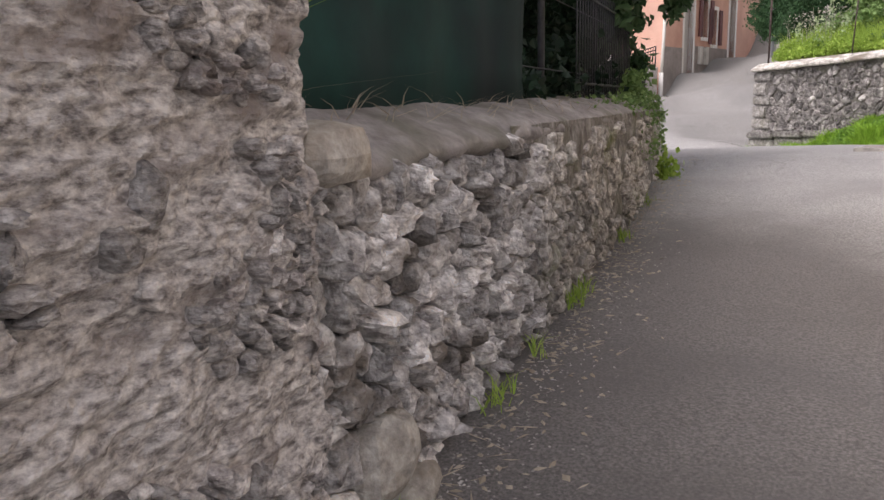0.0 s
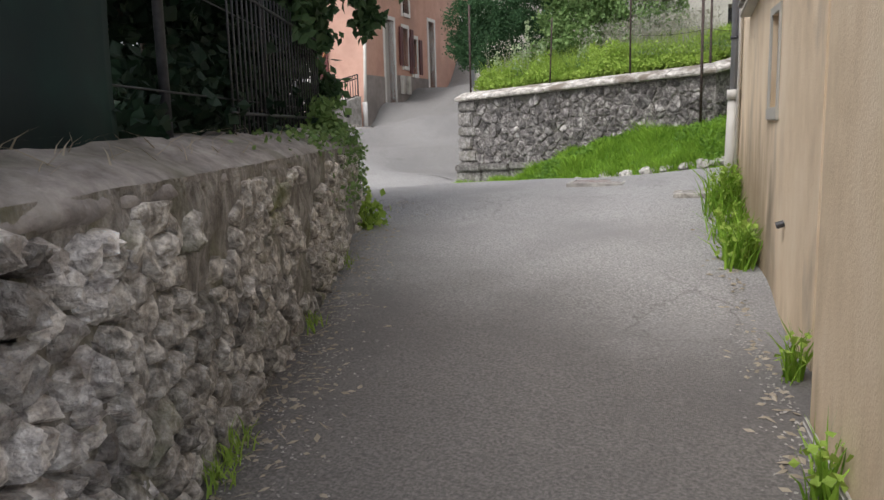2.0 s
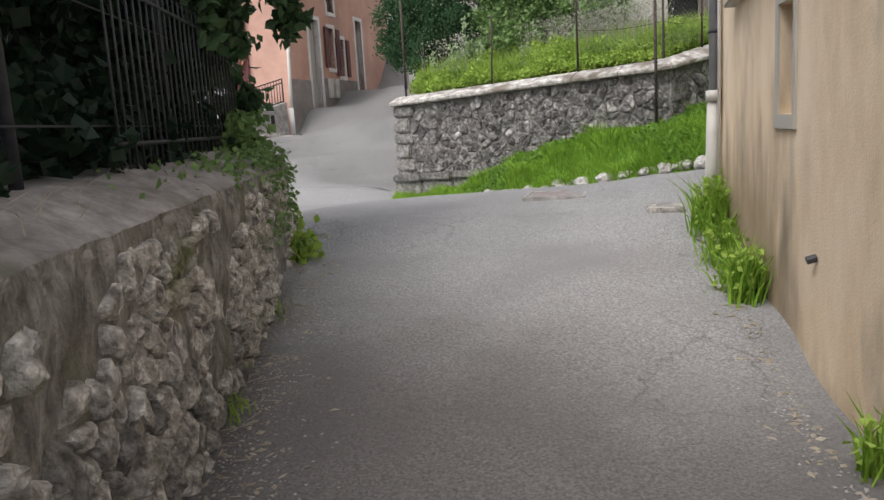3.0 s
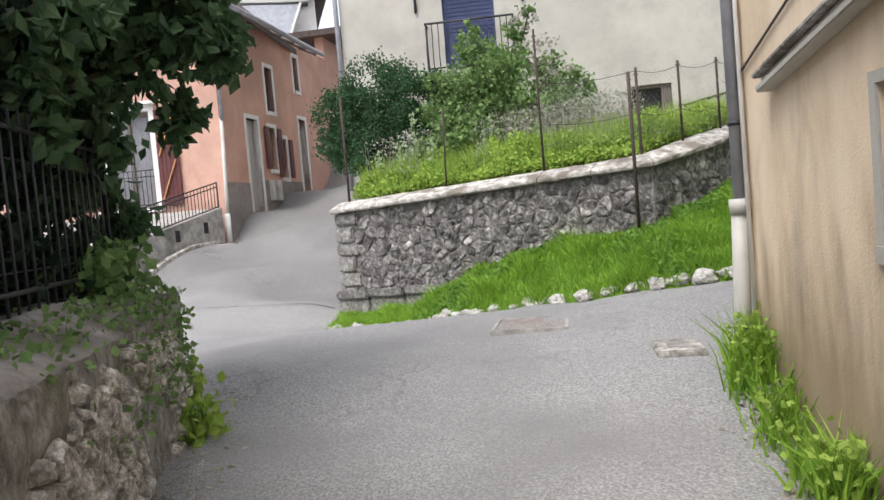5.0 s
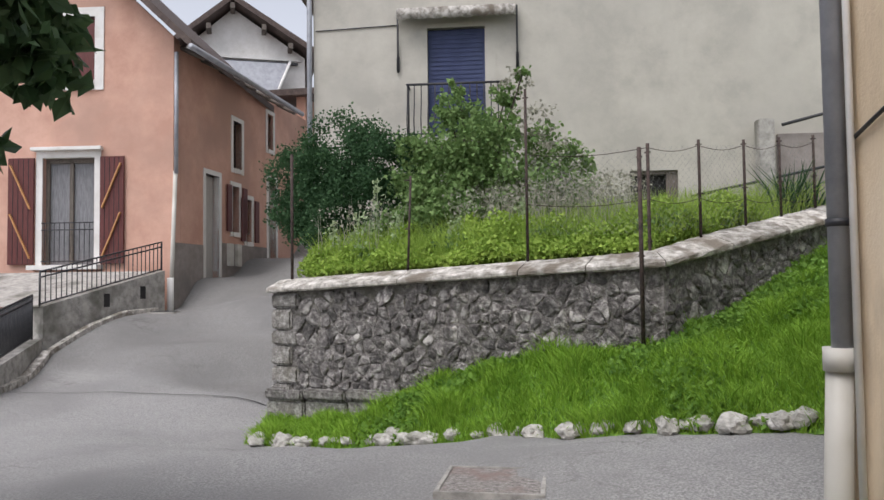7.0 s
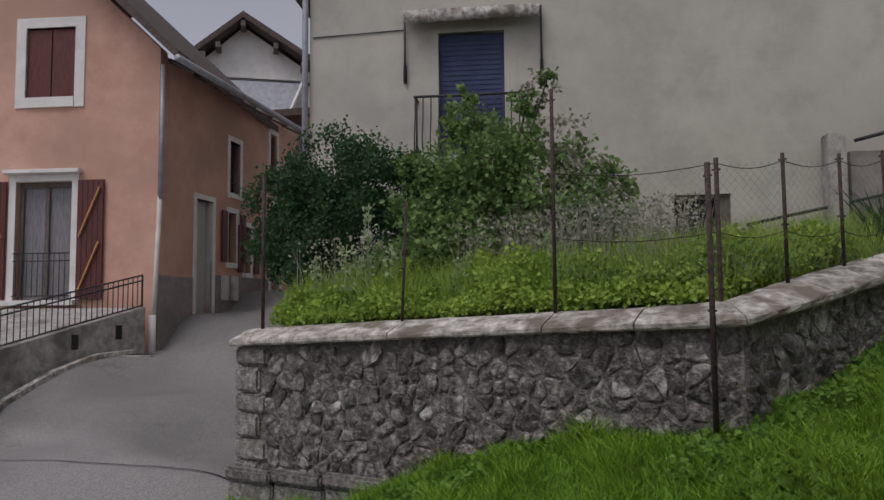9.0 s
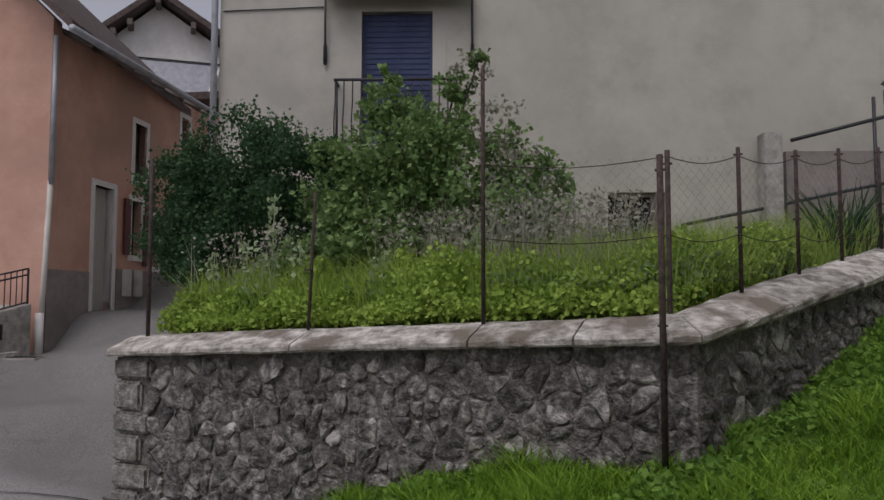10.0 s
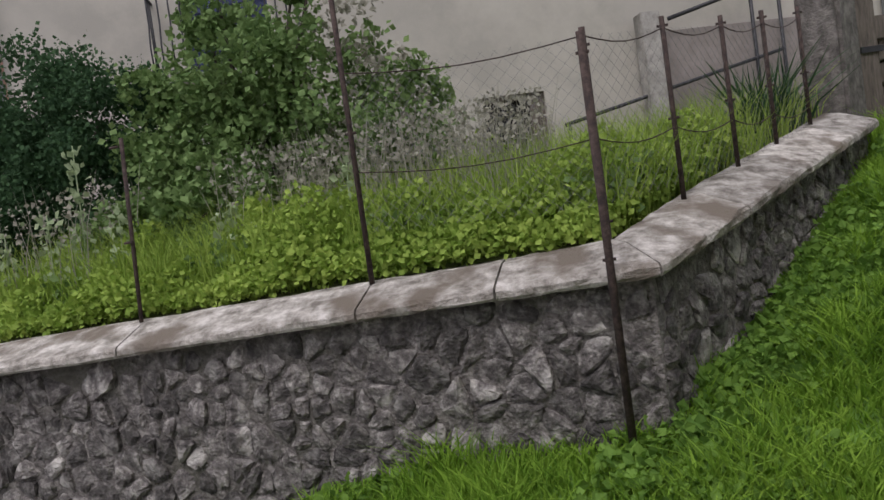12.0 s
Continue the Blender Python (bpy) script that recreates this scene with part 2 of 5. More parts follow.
def cracks(n, l):
    geo = n.new("ShaderNodeNewGeometry")
    v = n.new("ShaderNodeTexVoronoi")
    v.feature = "DISTANCE_TO_EDGE"
    v.inputs["Scale"].default_value = 2.3
    d = n.new("ShaderNodeTexNoise")
    d.inputs["Scale"].default_value, d.inputs["Detail"].default_value = 5, 6
    l.new(geo.outputs["Position"], d.inputs["Vector"])
    ad = n.new("ShaderNodeMix")
    ad.data_type = "VECTOR"
    ad.inputs["Factor"].default_value = 0.3
    l.new(geo.outputs["Position"], ad.inputs["A"])
    l.new(d.outputs["Color"], ad.inputs["B"])
    l.new(ad.outputs["Result"], v.inputs["Vector"])
    e = n.new("ShaderNodeMapRange")
    e.inputs["From Min"].default_value, e.inputs["From Max"].default_value = 0.03, 0.004
    l.new(v.outputs["Distance"], e.inputs["Value"])
    w = n.new("ShaderNodeTexNoise")
    w.inputs["Scale"].default_value = 0.55
    l.new(geo.outputs["Position"], w.inputs["Vector"])
    wr = n.new("ShaderNodeMapRange")
    wr.inputs["From Min"].default_value, wr.inputs["From Max"].default_value = 0.58, 0.68
    l.new(w.outputs["Fac"], wr.inputs["Value"])
    return both(n, l, e.outputs[0], wr.outputs[0])


# the shade of houses, walls and trees over the lane is put into the asphalt colour; damp stains rise on the yellow
# house
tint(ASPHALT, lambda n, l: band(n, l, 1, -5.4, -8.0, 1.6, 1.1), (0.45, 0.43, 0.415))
tint(ASPHALT, lambda n, l: band(n, l, 1, 0.5, 0.9, 0.5, 0.9), (0.74, 0.735, 0.73))
tint(ASPHALT, cracks, (0.72, 0.71, 0.7))
tint(YELLOW, lambda n, l: both(n, l, band(n, l, 2, 1.7, 0.4, 2.8, 1.9, (2.0, 2.0, 0.5)), band(n, l, 1, -6.4, -5.4, 0.8, 1.5)), (0.5, 0.47, 0.43))
tint(YELLOW, lambda n, l: band(n, l, 2, 0.15, -0.4, 0.9, 3.5, (2.5, 2.5, 0.8)), (0.6, 0.58, 0.5))

# ---------- builders ----------
def link(name, verts, faces, mat, parent=None, label="", smooth=False):
    me = bpy.data.meshes.new(name)
    me.from_pydata([tuple(v) for v in verts], [], [tuple(f) for f in faces])
    me.materials.append(mat)
    if smooth:
        me.shade_smooth()
    me.update()
    ob = new(name, me)
    ob.parent = parent
    return tagged(ob, label)


def part(name, bm, mat, parent=None, label="", smooth=False):
    bmesh.ops.recalc_face_normals(bm, faces=bm.faces)
    me = bpy.data.meshes.new(name)
    bm.to_mesh(me)
    bm.free()
    me.materials.append(mat)
    if smooth:
        me.shade_smooth()
    ob = new(name, me)
    ob.parent = parent
    return tagged(ob, label)


def thing(name, label, category, at=(0, 0, 0), group="", kind=""):
    ob = new(name)
    ob.empty_display_size = 0.1
    ob.location = at
    return tagged(ob, label, category, group, kind)


def block(bm, m, a, b, bevel=0.0):
    """A box between the corners a and b in the frame m."""
    r = bmesh.ops.create_cube(bm, size=1)
    c = [(p + q) / 2 for p, q in zip(a, b)]
    d = [abs(q - p) for p, q in zip(a, b)]
    bmesh.ops.transform(bm, matrix=m @ Matrix.LocRotScale(c, None, d), verts=r["verts"])
    if bevel:
        edges = list({e for v in r["verts"] for e in v.link_edges})
        bmesh.ops.bevel(bm, geom=edges, offset=bevel, segments=2, affect="EDGES")


def rod(bm, p, q, r0, r1=None, n=8):
    p, q = Vector(p), Vector(q)
    d = q - p
    r = bmesh.ops.create_cone(bm, cap_ends=True, segments=n, radius1=r0, radius2=r0 if r1 is None else r1, depth=d.length)
    bmesh.ops.transform(bm, matrix=Matrix.Translation((p + q) / 2) @ d.to_track_quat("Z", "Y").to_matrix().to_4x4(), verts=r["verts"])


def boxpart(name, m, a, b, mat, parent=None, label="", bevel=0.0):
    bm = bmesh.new()
    block(bm, m, a, b, bevel)
    return part(name, bm, mat, parent, label)


def rodpart(name, p, q, r, mat, parent=None, label="", r1=None, n=8):
    bm = bmesh.new()
    rod(bm, p, q, r, r1, n)
    return part(name, bm, mat, parent, label, True)


def tube(name, pts, r0, r1, mat, parent, label="", n=6):
    """One bent round bar through the points, tapering from r0 to r1."""
    pts = [Vector(p) for p in pts]
    vs = []
    for i, p in enumerate(pts):
        d = (pts[min(i + 1, len(pts) - 1)] - pts[max(i - 1, 0)]).normalized()
        a = d.orthogonal().normalized()
        b = d.cross(a)
        r = r0 + (r1 - r0) * i / (len(pts) - 1)
        vs += [p + (a * math.cos(2 * math.pi * k / n) + b * math.sin(2 * math.pi * k / n)) * r for k in range(n)]
    fs = [(i * n + k, i * n + (k + 1) % n, (i + 1) * n + (k + 1) % n, (i + 1) * n + k) for i in range(len(pts) - 1) for k in range(n)]
    fs += [tuple(range(n))[::-1], tuple((len(pts) - 1) * n + k for k in range(n))]
    return link(name, vs, fs, mat, parent, label, True)


def face_frame(origin, along):
    """A frame on a facade: x along it, y inwards, z up."""
    u = Vector((along[0], along[1], 0)).normalized()
    w = Vector((-u.y, u.x, 0))
    m = Matrix((u, w, (0, 0, 1))).transposed().to_4x4()
    m.translation = Vector(origin)
    return m


def wall_with_holes(name, m, x0, x1, z0, z1, thick, holes, mat, parent=None, label=""):
    """A thick wall in the frame m with rectangular openings (x0, x1, z0, z1) through it."""
    xs = sorted({x0, x1, *[h[0] for h in holes], *[h[1] for h in holes]})
    zs = sorted({z0, z1, *[h[2] for h in holes], *[h[3] for h in holes]})
    bm = bmesh.new()
    for a, b in zip(xs, xs[1:]):
        for c, d in zip(zs, zs[1:]):
            if any(h[0] < (a + b) / 2 < h[1] and h[2] < (c + d) / 2 < h[3] for h in holes):
                continue
            block(bm, m, (a, 0, c), (b, thick, d))
    bmesh.ops.remove_doubles(bm, verts=bm.verts, dist=0.0005)
    bm.verts.index_update()
    seen = {}
    for f in bm.faces:
        seen.setdefault(tuple(sorted(v.index for v in f.verts)), []).append(f)
    bmesh.ops.delete(bm, geom=[f for fs in seen.values() if len(fs) > 1 for f in fs], context="FACES_ONLY")
    return part(name, bm, mat, parent, label)


# ---------- ground ----------
GROUND = [(10.5, -13.5, -0.36), (12.5, -17, -0.5), (8.1, -12.4, -0.3), (6.7, -10.5, -0.2), (5.3, -9.0, -0.13), (8.7, -9, -0.14), (4.3, -7.5, -0.04), (7.6, -6.8, -0.08),
          (4.6, -6.35, 0.06), (6.95, -5.4, 0.12), (3.0, -5.6, 0.2), (5.0, -5.0, 0.27), (6.2, -3.9, 0.46), (5.7, -3.6, 0.5), (4.2, -3.6, 0.47), (4.1, -2.5, 0.52), (2.7, -3.7, 0.43), (1.9, -3.4, 0.46), (2.6, -2.9, 0.5), (3.4, -2.3, 0.52), (4.6, -1.9, 0.58), (5.6, -1.7, 0.68),
          (0.6, -3.2, 0.38), (-0.6, -2.6, 0.3), (0.1, -0.7, -0.02), (1.45, -0.8, 0.09), (2.4, -0.9, 0.23), (4.0, -1.05, 0.46), (5.05, -1.2, 0.62), (5.97, -1.3, 0.75), (9, -2, 1.15), (13, -2.8, 1.7), (-0.25, 0, 0.1), (-1.5, 0.7, 0.33), (-2.5, -2.6, 0.14), (-4.2, -0.6, 0.3),
          (-6.4, 3.6, 1.3), (-3.6, 2.2, 0.85), (-3.9, 4.8, 1.6), (-6.95, 5.7, 2.02), (-5, 8, 2.55), (-7.9, 8.6, 2.55), (-9.5, 14, 4.2), (-10, 20, 5.6), (-6, -6, 0), (-12, -4, 0.0), (0, -14, -0.4), (16, -10, 0.8), (20, -20, 0)]
GP = np.array(GROUND)


def ground_z(x, y):
    d2 = (GP[:, 0] - x) ** 2 + (GP[:, 1] - y) ** 2 + 0.3
    w = 1 / d2 ** 2
    return float((w * GP[:, 2]).sum() / w.sum())


def sheet(name, xs, ys, height, mat, label, category, kind="structure"):
    verts = [(x, y, height(x, y)) for y in ys for x in xs]
    n = len(xs)
    faces = [(j * n + i, j * n + i + 1, (j + 1) * n + i + 1, (j + 1) * n + i) for j in range(len(ys) - 1) for i in range(n - 1)]
    return tagged(link(name, verts, faces, mat, None, label, True), label, category, "", kind)


gx = [-900, -300, -100, -50, -30] + [-20 + 0.35 * i for i in range(115)] + [30, 50, 100, 300, 900]
gy = [-900, -300, -100, -50, -32] + [-22 + 0.35 * i for i in range(125)] + [32, 50, 100, 300, 900]
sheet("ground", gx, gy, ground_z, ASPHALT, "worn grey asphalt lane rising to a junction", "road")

# ---------- stone retaining wall across the junction ----------
KINK = Vector((4.72, 0, 0))
WING = Vector((0.5, 0.866, 0)).normalized()
WINGLEN = 3.15
top1 = lambda x: 1.72 + 0.045 * x
top2 = lambda s: top1(4.72) + 0.19 * s


def voronoi(w, h, size, seed, flat=0.8, drop=0.2):
    """Irregular cells that tile w by h, each a list of (x, z)."""
    rnd = random.Random(seed)
    nx, nz = max(1, round(w / size)), max(1, round(h / (size * flat)))
    pts = [((i + 0.5 * (j % 2) + rnd.uniform(0.02, 0.85)) * w / nx, (j + rnd.uniform(0.08, 0.92)) * h / nz) for j in range(-1, nz + 1) for i in range(-1, nx + 1)]
    pts = [p for p in pts if rnd.random() > drop]
    cells = []
    for a in pts:
        if not (0 <= a[0] <= w and 0 <= a[1] <= h):
            continue
        poly = [(max(0, a[0] - size * 1.6), max(0, a[1] - size * 1.3)), (min(w, a[0] + size * 1.6), max(0, a[1] - size * 1.3)),
                (min(w, a[0] + size * 1.6), min(h, a[1] + size * 1.3)), (max(0, a[0] - size * 1.6), min(h, a[1] + size * 1.3))]
        for b in pts:
            dx, dz = b[0] - a[0], b[1] - a[1]
            if (dx == 0 and dz == 0) or dx * dx + dz * dz > size * size * 9:
                continue
            mx, mz = (a[0] + b[0]) / 2, (a[1] + b[1]) / 2
            out = []
            for p, q in zip(poly, poly[1:] + poly[:1]):
                sp, sq = (p[0] - mx) * dx + (p[1] - mz) * dz, (q[0] - mx) * dx + (q[1] - mz) * dz
                if sp <= 0:
                    out.append(p)
                if sp * sq < 0:
                    k = sp / (sp - sq)
                    out.append((p[0] + k * (q[0] - p[0]), p[1] + k * (q[1] - p[1])))
            poly = out
            if len(poly) < 3:
                break
        if len(poly) >= 3:
            cells.append(poly)
    return cells


def stone_mesh(poly, rnd, joint, depth):
    """One faceted stone: rounded outline, a bulging uneven face. Gives vertices in (x, y out, z) and faces."""
    cx, cz = sum(p[0] for p in poly) / len(poly), sum(p[1] for p in poly) / len(poly)
    r = max(math.hypot(p[0] - cx, p[1] - cz) for p in poly)
    pts = []
    for p, q in zip(poly, poly[1:] + poly[:1]):
        for k in ((0.16, 0.5, 0.84) if math.hypot(p[0] - q[0], p[1] - q[1]) > 0.08 else (0.3, 0.7)):
            pts.append((p[0] + k * (q[0] - p[0]), p[1] + k * (q[1] - p[1])))
    n = len(pts)
    d = depth * rnd.uniform(0.5, 1.3)
    tx, tz = rnd.uniform(-0.25, 0.25), rnd.uniform(-0.25, 0.25)
    verts = []
    for ring, (f, o) in enumerate(((1 - joint / r * 0.4, -0.06), (1 - joint / r, 0.45 * d), (0.72 - joint / r, d))):
        for p in pts:
            j = 1 + rnd.uniform(-0.11, 0.11)
            x, z = (p[0] - cx) * f * j, (p[1] - cz) * f * j
            verts.append((x, o + (tx * x + tz * z + rnd.uniform(-0.22, 0.22) * d if ring else 0), z))
    verts.append((0, d * rnd.uniform(0.95, 1.25), 0))
    faces = [(a * n + i, a * n + (i + 1) % n, (a + 1) * n + (i + 1) % n, (a + 1) * n + i) for a in range(2) for i in range(n)]
    faces += [(2 * n + i, 2 * n + (i + 1) % n, 3 * n) for i in range(n)]
    return cx, cz, verts, faces


def rubble(parent, m, w, h, size, seed, mat, stuffmat, joint=0.018, depth=0.05, drop=0.2, keep=lambda x, z: True, near=lambda x, z: True, limit=280, flat=0.8, name="stone"):
    """Stones on the face of a wall, in the frame m (x along, y inwards, z up)."""
    rnd = random.Random(seed + 1)
    sv, sf, count = [], [], 0
    for poly in voronoi(w, h, size, seed, flat, drop):
        cx, cz, verts, faces = stone_mesh(poly, rnd, joint, depth)
        if not keep(cx, cz):
            continue
        if near(cx, cz) and count < limit:
            me = bpy.data.meshes.new(name)
            me.from_pydata([(x, -y, z) for x, y, z in verts], [], faces)
            me.materials.append(mat)
            ob = new(name, me)
            ob.parent = parent
            ob.matrix_basis = m @ Matrix.Translation((cx, 0, cz))
            count += 1
        else:
            k = len(sv)
            sv += [m @ Vector((cx + x, -y, cz + z)) for x, y, z in verts]
            sf += [tuple(k + i for i in f) for f in faces]
    if sv:
        tagged(link(name + "s", sv, sf, stuffmat, parent), kind="stuff")


def prism(name, line, z0, z1, thick, mat, parent=None, label=""):
    """A wall along a polyline of (x, y), from z0 to z1 at each point, thick to its left."""
    verts, faces = [], []
    n = len(line)
    for i, (x, y) in enumerate(line):
        a, b = Vector(line[max(0, i - 1)]), Vector(line[min(n - 1, i + 1)])
        u = (b - a).normalized()
        w = Vector((-u.y, u.x)) * thick
        verts += [(x, y, z0[i]), (x, y, z1[i]), (x + w.x, y + w.y, z1[i]), (x + w.x, y + w.y, z0[i])]
    for i in range(n - 1):
        for k in range(4):
            faces.append((4 * i + k, 4 * i + (k + 1) % 4, 4 * i + 4 + (k + 1) % 4, 4 * i + 4 + k))
    faces += [(3, 2, 1, 0), tuple(4 * n - 4 + k for k in range(4))]
    return link(name, verts, faces, mat, parent, label)


WEND = KINK + WING * WINGLEN
retaining = thing("retaining_wall", "rubble stone retaining wall with pale sloped coping", "stone wall", kind="structure")
prism("wall_core", [(0, 0.02), (4.72, 0.02)], [-0.6, -0.6], [top1(0), top1(4.72)], 0.4, MORTAR, retaining)
prism("wall_core", [(4.722, 0.02), (WEND.x, WEND.y + 0.02)], [-0.6, 0], [top1(4.72), top2(WINGLEN)], 0.4, MORTAR, retaining)
prism("wall_core", [(-0.9, 4.6), (0.0, 0.42)], [0, -0.6], [2.2, top1(0)], 0.4, MORTAR, retaining)


def coping(parent, p, q, zp, zq, miters=(0, 0)):
    """A slab with a sloped top and rounded drip edge, from p to q along the wall's face."""
    u = (q - p).normalized()
    w = Vector((-u.y, u.x, 0))
    prof = [(-0.07, 0.0), (-0.085, 0.015), (-0.085, 0.045), (-0.07, 0.065), (0.17, 0.155), (0.29, 0.17), (0.33, 0.15), (0.33, 0.0)]
    verts = []
    steps = 9
    rnd = random.Random(int(p.x * 977))
    for i in range(steps):
        k = i / (steps - 1)
        for y, z in prof:
            e = 0 if i in (0, steps - 1) else 1
            mit = miters[0] * (1 - k) * y + miters[1] * k * y
            c = p.lerp(q, k) + w * (y + e * rnd.uniform(-0.006, 0.006)) + u * mit
            verts.append((c.x, c.y, zp + (zq - zp) * k + z + e * rnd.uniform(-0.006, 0.006)))
    n = len(prof)
    faces = [(i * n + j, i * n + (j + 1) % n, (i + 1) * n + (j + 1) % n, (i + 1) * n + j) for i in range(steps - 1) for j in range(n)]
    faces += [tuple(range(n))[::-1], tuple((steps - 1) * n + j for j in range(n))]
    link("coping_slab", verts, faces, COPING, parent, "pale weathered coping slab")


cuts = [-0.08, 1.83, 3.28, 4.0, 4.72]
for a, b in zip(cuts, cuts[1:]):
    coping(retaining, Vector((a + 0.006, 0, 0)), Vector((b - 0.006, 0, 0)), top1(a), top1(b), (0, -0.57 if b == 4.72 else 0))
for a, b in zip([0, 0.9, 1.8, 2.6], [0.9, 1.8, 2.6, WINGLEN]):
    coping(retaining, KINK + WING * (a + 0.006), KINK + WING * (b - 0.006), top2(a), top2(b), (0.57 if a == 0 else 0, 0))
coping(retaining, Vector((-0.95, 4.6, 0)), Vector((0.0, 0.45, 0)), 2.2, top1(0))

# ---------- grass bank ----------
EDGE = [(0.1, -0.66, 0.0), (1.0, -0.76, 0.06), (2.4, -0.88, 0.24), (3.4, -0.98, 0.39), (5.05, -1.18, 0.63), (5.5, -1.23, 0.69), (5.97, -1.28, 0.76), (9, -2.0, 1.17), (13, -2.8, 1.72)]
FOOT = [(-0.1, -0.03, 0.2), (1.75, -0.16, 0.32), (1.95, 0.0, 0.62), (3.0, 0.02, 0.97), (4.72, 0.03, 1.18), (5.15, 0.76, 1.36), (5.62, 1.55, 1.74), (6.35, 2.85, 2.4), (9.5, 8.5, 3.6)]
bv, bf = [], []
STEPS = 14
for i in range(len(EDGE) - 1):
    for k in range(8):
        f = k / 8
        e = Vector(EDGE[i]).lerp(Vector(EDGE[i + 1]), f)
        g = Vector(FOOT[i]).lerp(Vector(FOOT[i + 1]), f)
        for j in range(STEPS):
            q = j / (STEPS - 1)
            p = e.lerp(g, q)
            bulge = (0.02 if i == 0 else 0.1) * math.sin(q * math.pi) + 0.05 * noise.noise(p * 2.3)
            bv.append((p.x, p.y, p.z - 0.03 * (j == 0) + bulge * min(1, (e - g).length)))
rows = len(bv) // STEPS
bf = [(a * STEPS + j, (a + 1) * STEPS + j, (a + 1) * STEPS + j + 1, a * STEPS + j + 1) for a in range(rows - 1) for j in range(STEPS - 1)]
tagged(link("grass_bank", bv, bf, TURF, None, "", True), "bright green grass bank below the stone wall", "grass bank", "", "structure")

# ---------- raised garden ----------
def garden_z(x, y):
    return 1.85 + 0.045 * x + 0.14 * max(0, y - 0.3)


gv, gf = [], []
for j in range(21):
    for i in range(25):
        y = 0.4 + 8.0 * j / 20
        lo, hi = max(-2.6, -0.22 * y + 0.1), 4.75 + 0.577 * y - 0.1
        x = lo + (hi - lo) * i / 24
        gv.append((x, y, garden_z(x, y) + 0.04 * noise.noise(Vector((x, y, 0)) * 1.7)))
gf = [(j * 25 + i, j * 25 + i + 1, j * 25 + i + 26, j * 25 + i + 25) for j in range(20) for i in range(24)]
tagged(link("garden_ground", gv, gf, SOIL, None, "", True), "overgrown soil of a raised garden", "garden soil", "", "structure")

# ---------- lane wall on the other side ----------
W0 = Vector((8.13, -12.37, 0))
WD = Vector((-0.614, 0.789, 0)).normalized()
WLEN = 9.1
LW = face_frame(W0 + WD * WLEN, -WD)      # x runs back along the lane, y into the bank
lane_wall = thing("lane_wall", "low mossy rubble wall with a sloped mortar cap", "stone wall", kind="structure")
WEND2 = W0 + WD * WLEN


def lw_top(s):
    """Height of the stone face at s metres from the tall wall."""
    return 0.98 + 0.03 * s / WLEN


NB = Vector((-0.789, -0.614, 0))
verts, faces = [], []
prof = [(0.06, -0.7), (0.07, 0.0), (0.08, 1.03), (0.3, 1.06), (0.6, 1.06), (0.6, -0.7)]
ns = 40
for i in range(ns + 1):
    s = -0.49 + (WLEN + 0.49) * i / ns
    c = W0 + WD * s
    for o, z in prof:
        p = c + NB * o
        verts.append((p.x, p.y, z if z < 0 else z * (0.97 + 0.06 * s / WLEN) + 0.02 * noise.noise(Vector((s * 1.5, o, 0)))))
n = len(prof)
faces = [(i * n + j, i * n + (j + 1) % n, (i + 1) * n + (j + 1) % n, (i + 1) * n + j) for i in range(ns) for j in range(n)] + [tuple(range(n)), tuple(ns * n + j for j in range(n))[::-1]]
link("wall_core", verts, faces, GAPMORTAR, lane_wall)
cv2, capprof = [], [(0.06, 1.0), (0.0, 1.045), (0.015, 1.08), (0.07, 1.12), (0.2, 1.18), (0.38, 1.25), (0.6, 1.26), (0.6, 1.0)]
nc = 260
for i in range(nc + 1):
    s = -0.49 + (WLEN + 0.5) * i / nc
    for o, z in capprof:
        p = W0 + WD * s + NB * (o + (0.05 * noise.noise(Vector((s * 3.3, z * 3, 2))) + 0.025 * noise.noise(Vector((s * 11, z * 9, 5))) if o < 0.3 else 0))
        cv2.append((p.x, p.y, z * (0.97 + 0.06 * s / WLEN) + 0.03 * noise.noise(Vector((s * 2.2, o * 4, 0))) + 0.012 * noise.noise(Vector((s * 9, o * 14, 0)))))
n = len(capprof)
link("mortar_cap", cv2, [(i * n + j, i * n + (j + 1) % n, (i + 1) * n + (j + 1) % n, (i + 1) * n + j) for i in range(nc) for j in range(n)] + [tuple(range(n)), tuple(nc * n + j for j in range(n))[::-1]], CAP, lane_wall, "sloped smooth mortar cap", True)
sk, nsx, nsz = [], 220, 44
for i in range(nsx + 1):
    for j in range(nsz + 1):
        sx, z = 2.2 + (WLEN + 0.02 - 2.2) * i / nsx, -0.5 + 1.6 * j / nsz
        q = Vector((sx * 3.0, z * 3.6, 3))
        ramp_in = min(1, i / 24)
        d = 0.05 - 0.055 * ramp_in + 0.04 * noise.noise(q) + 0.02 * noise.noise(q * 2.7) + 0.011 * noise.noise(q * 6.5)
        p = W0 + WD * sx + NB * (d + 0.25 * max(0, (sx - WLEN + 0.25) / 0.25) ** 2)
        sk.append((p.x, p.y, z))
link("mortar_skin", sk, [(i * (nsz + 1) + j, i * (nsz + 1) + j + 1, (i + 1) * (nsz + 1) + j + 1, (i + 1) * (nsz + 1) + j) for i in range(nsx) for j in range(nsz)], LANEMORTAR, lane_wall, "damp stained mortar between the stones", True)
# the end of the wall, turning into the street
prism("wall_return", [(WEND2.x - 0.03, WEND2.y), (WEND2.x - 2.6, WEND2.y - 0.9), (-6, -6.5)], [-0.7] * 3, [1.2, 1.15, 1.1], 0.4, MORTAR, lane_wall)

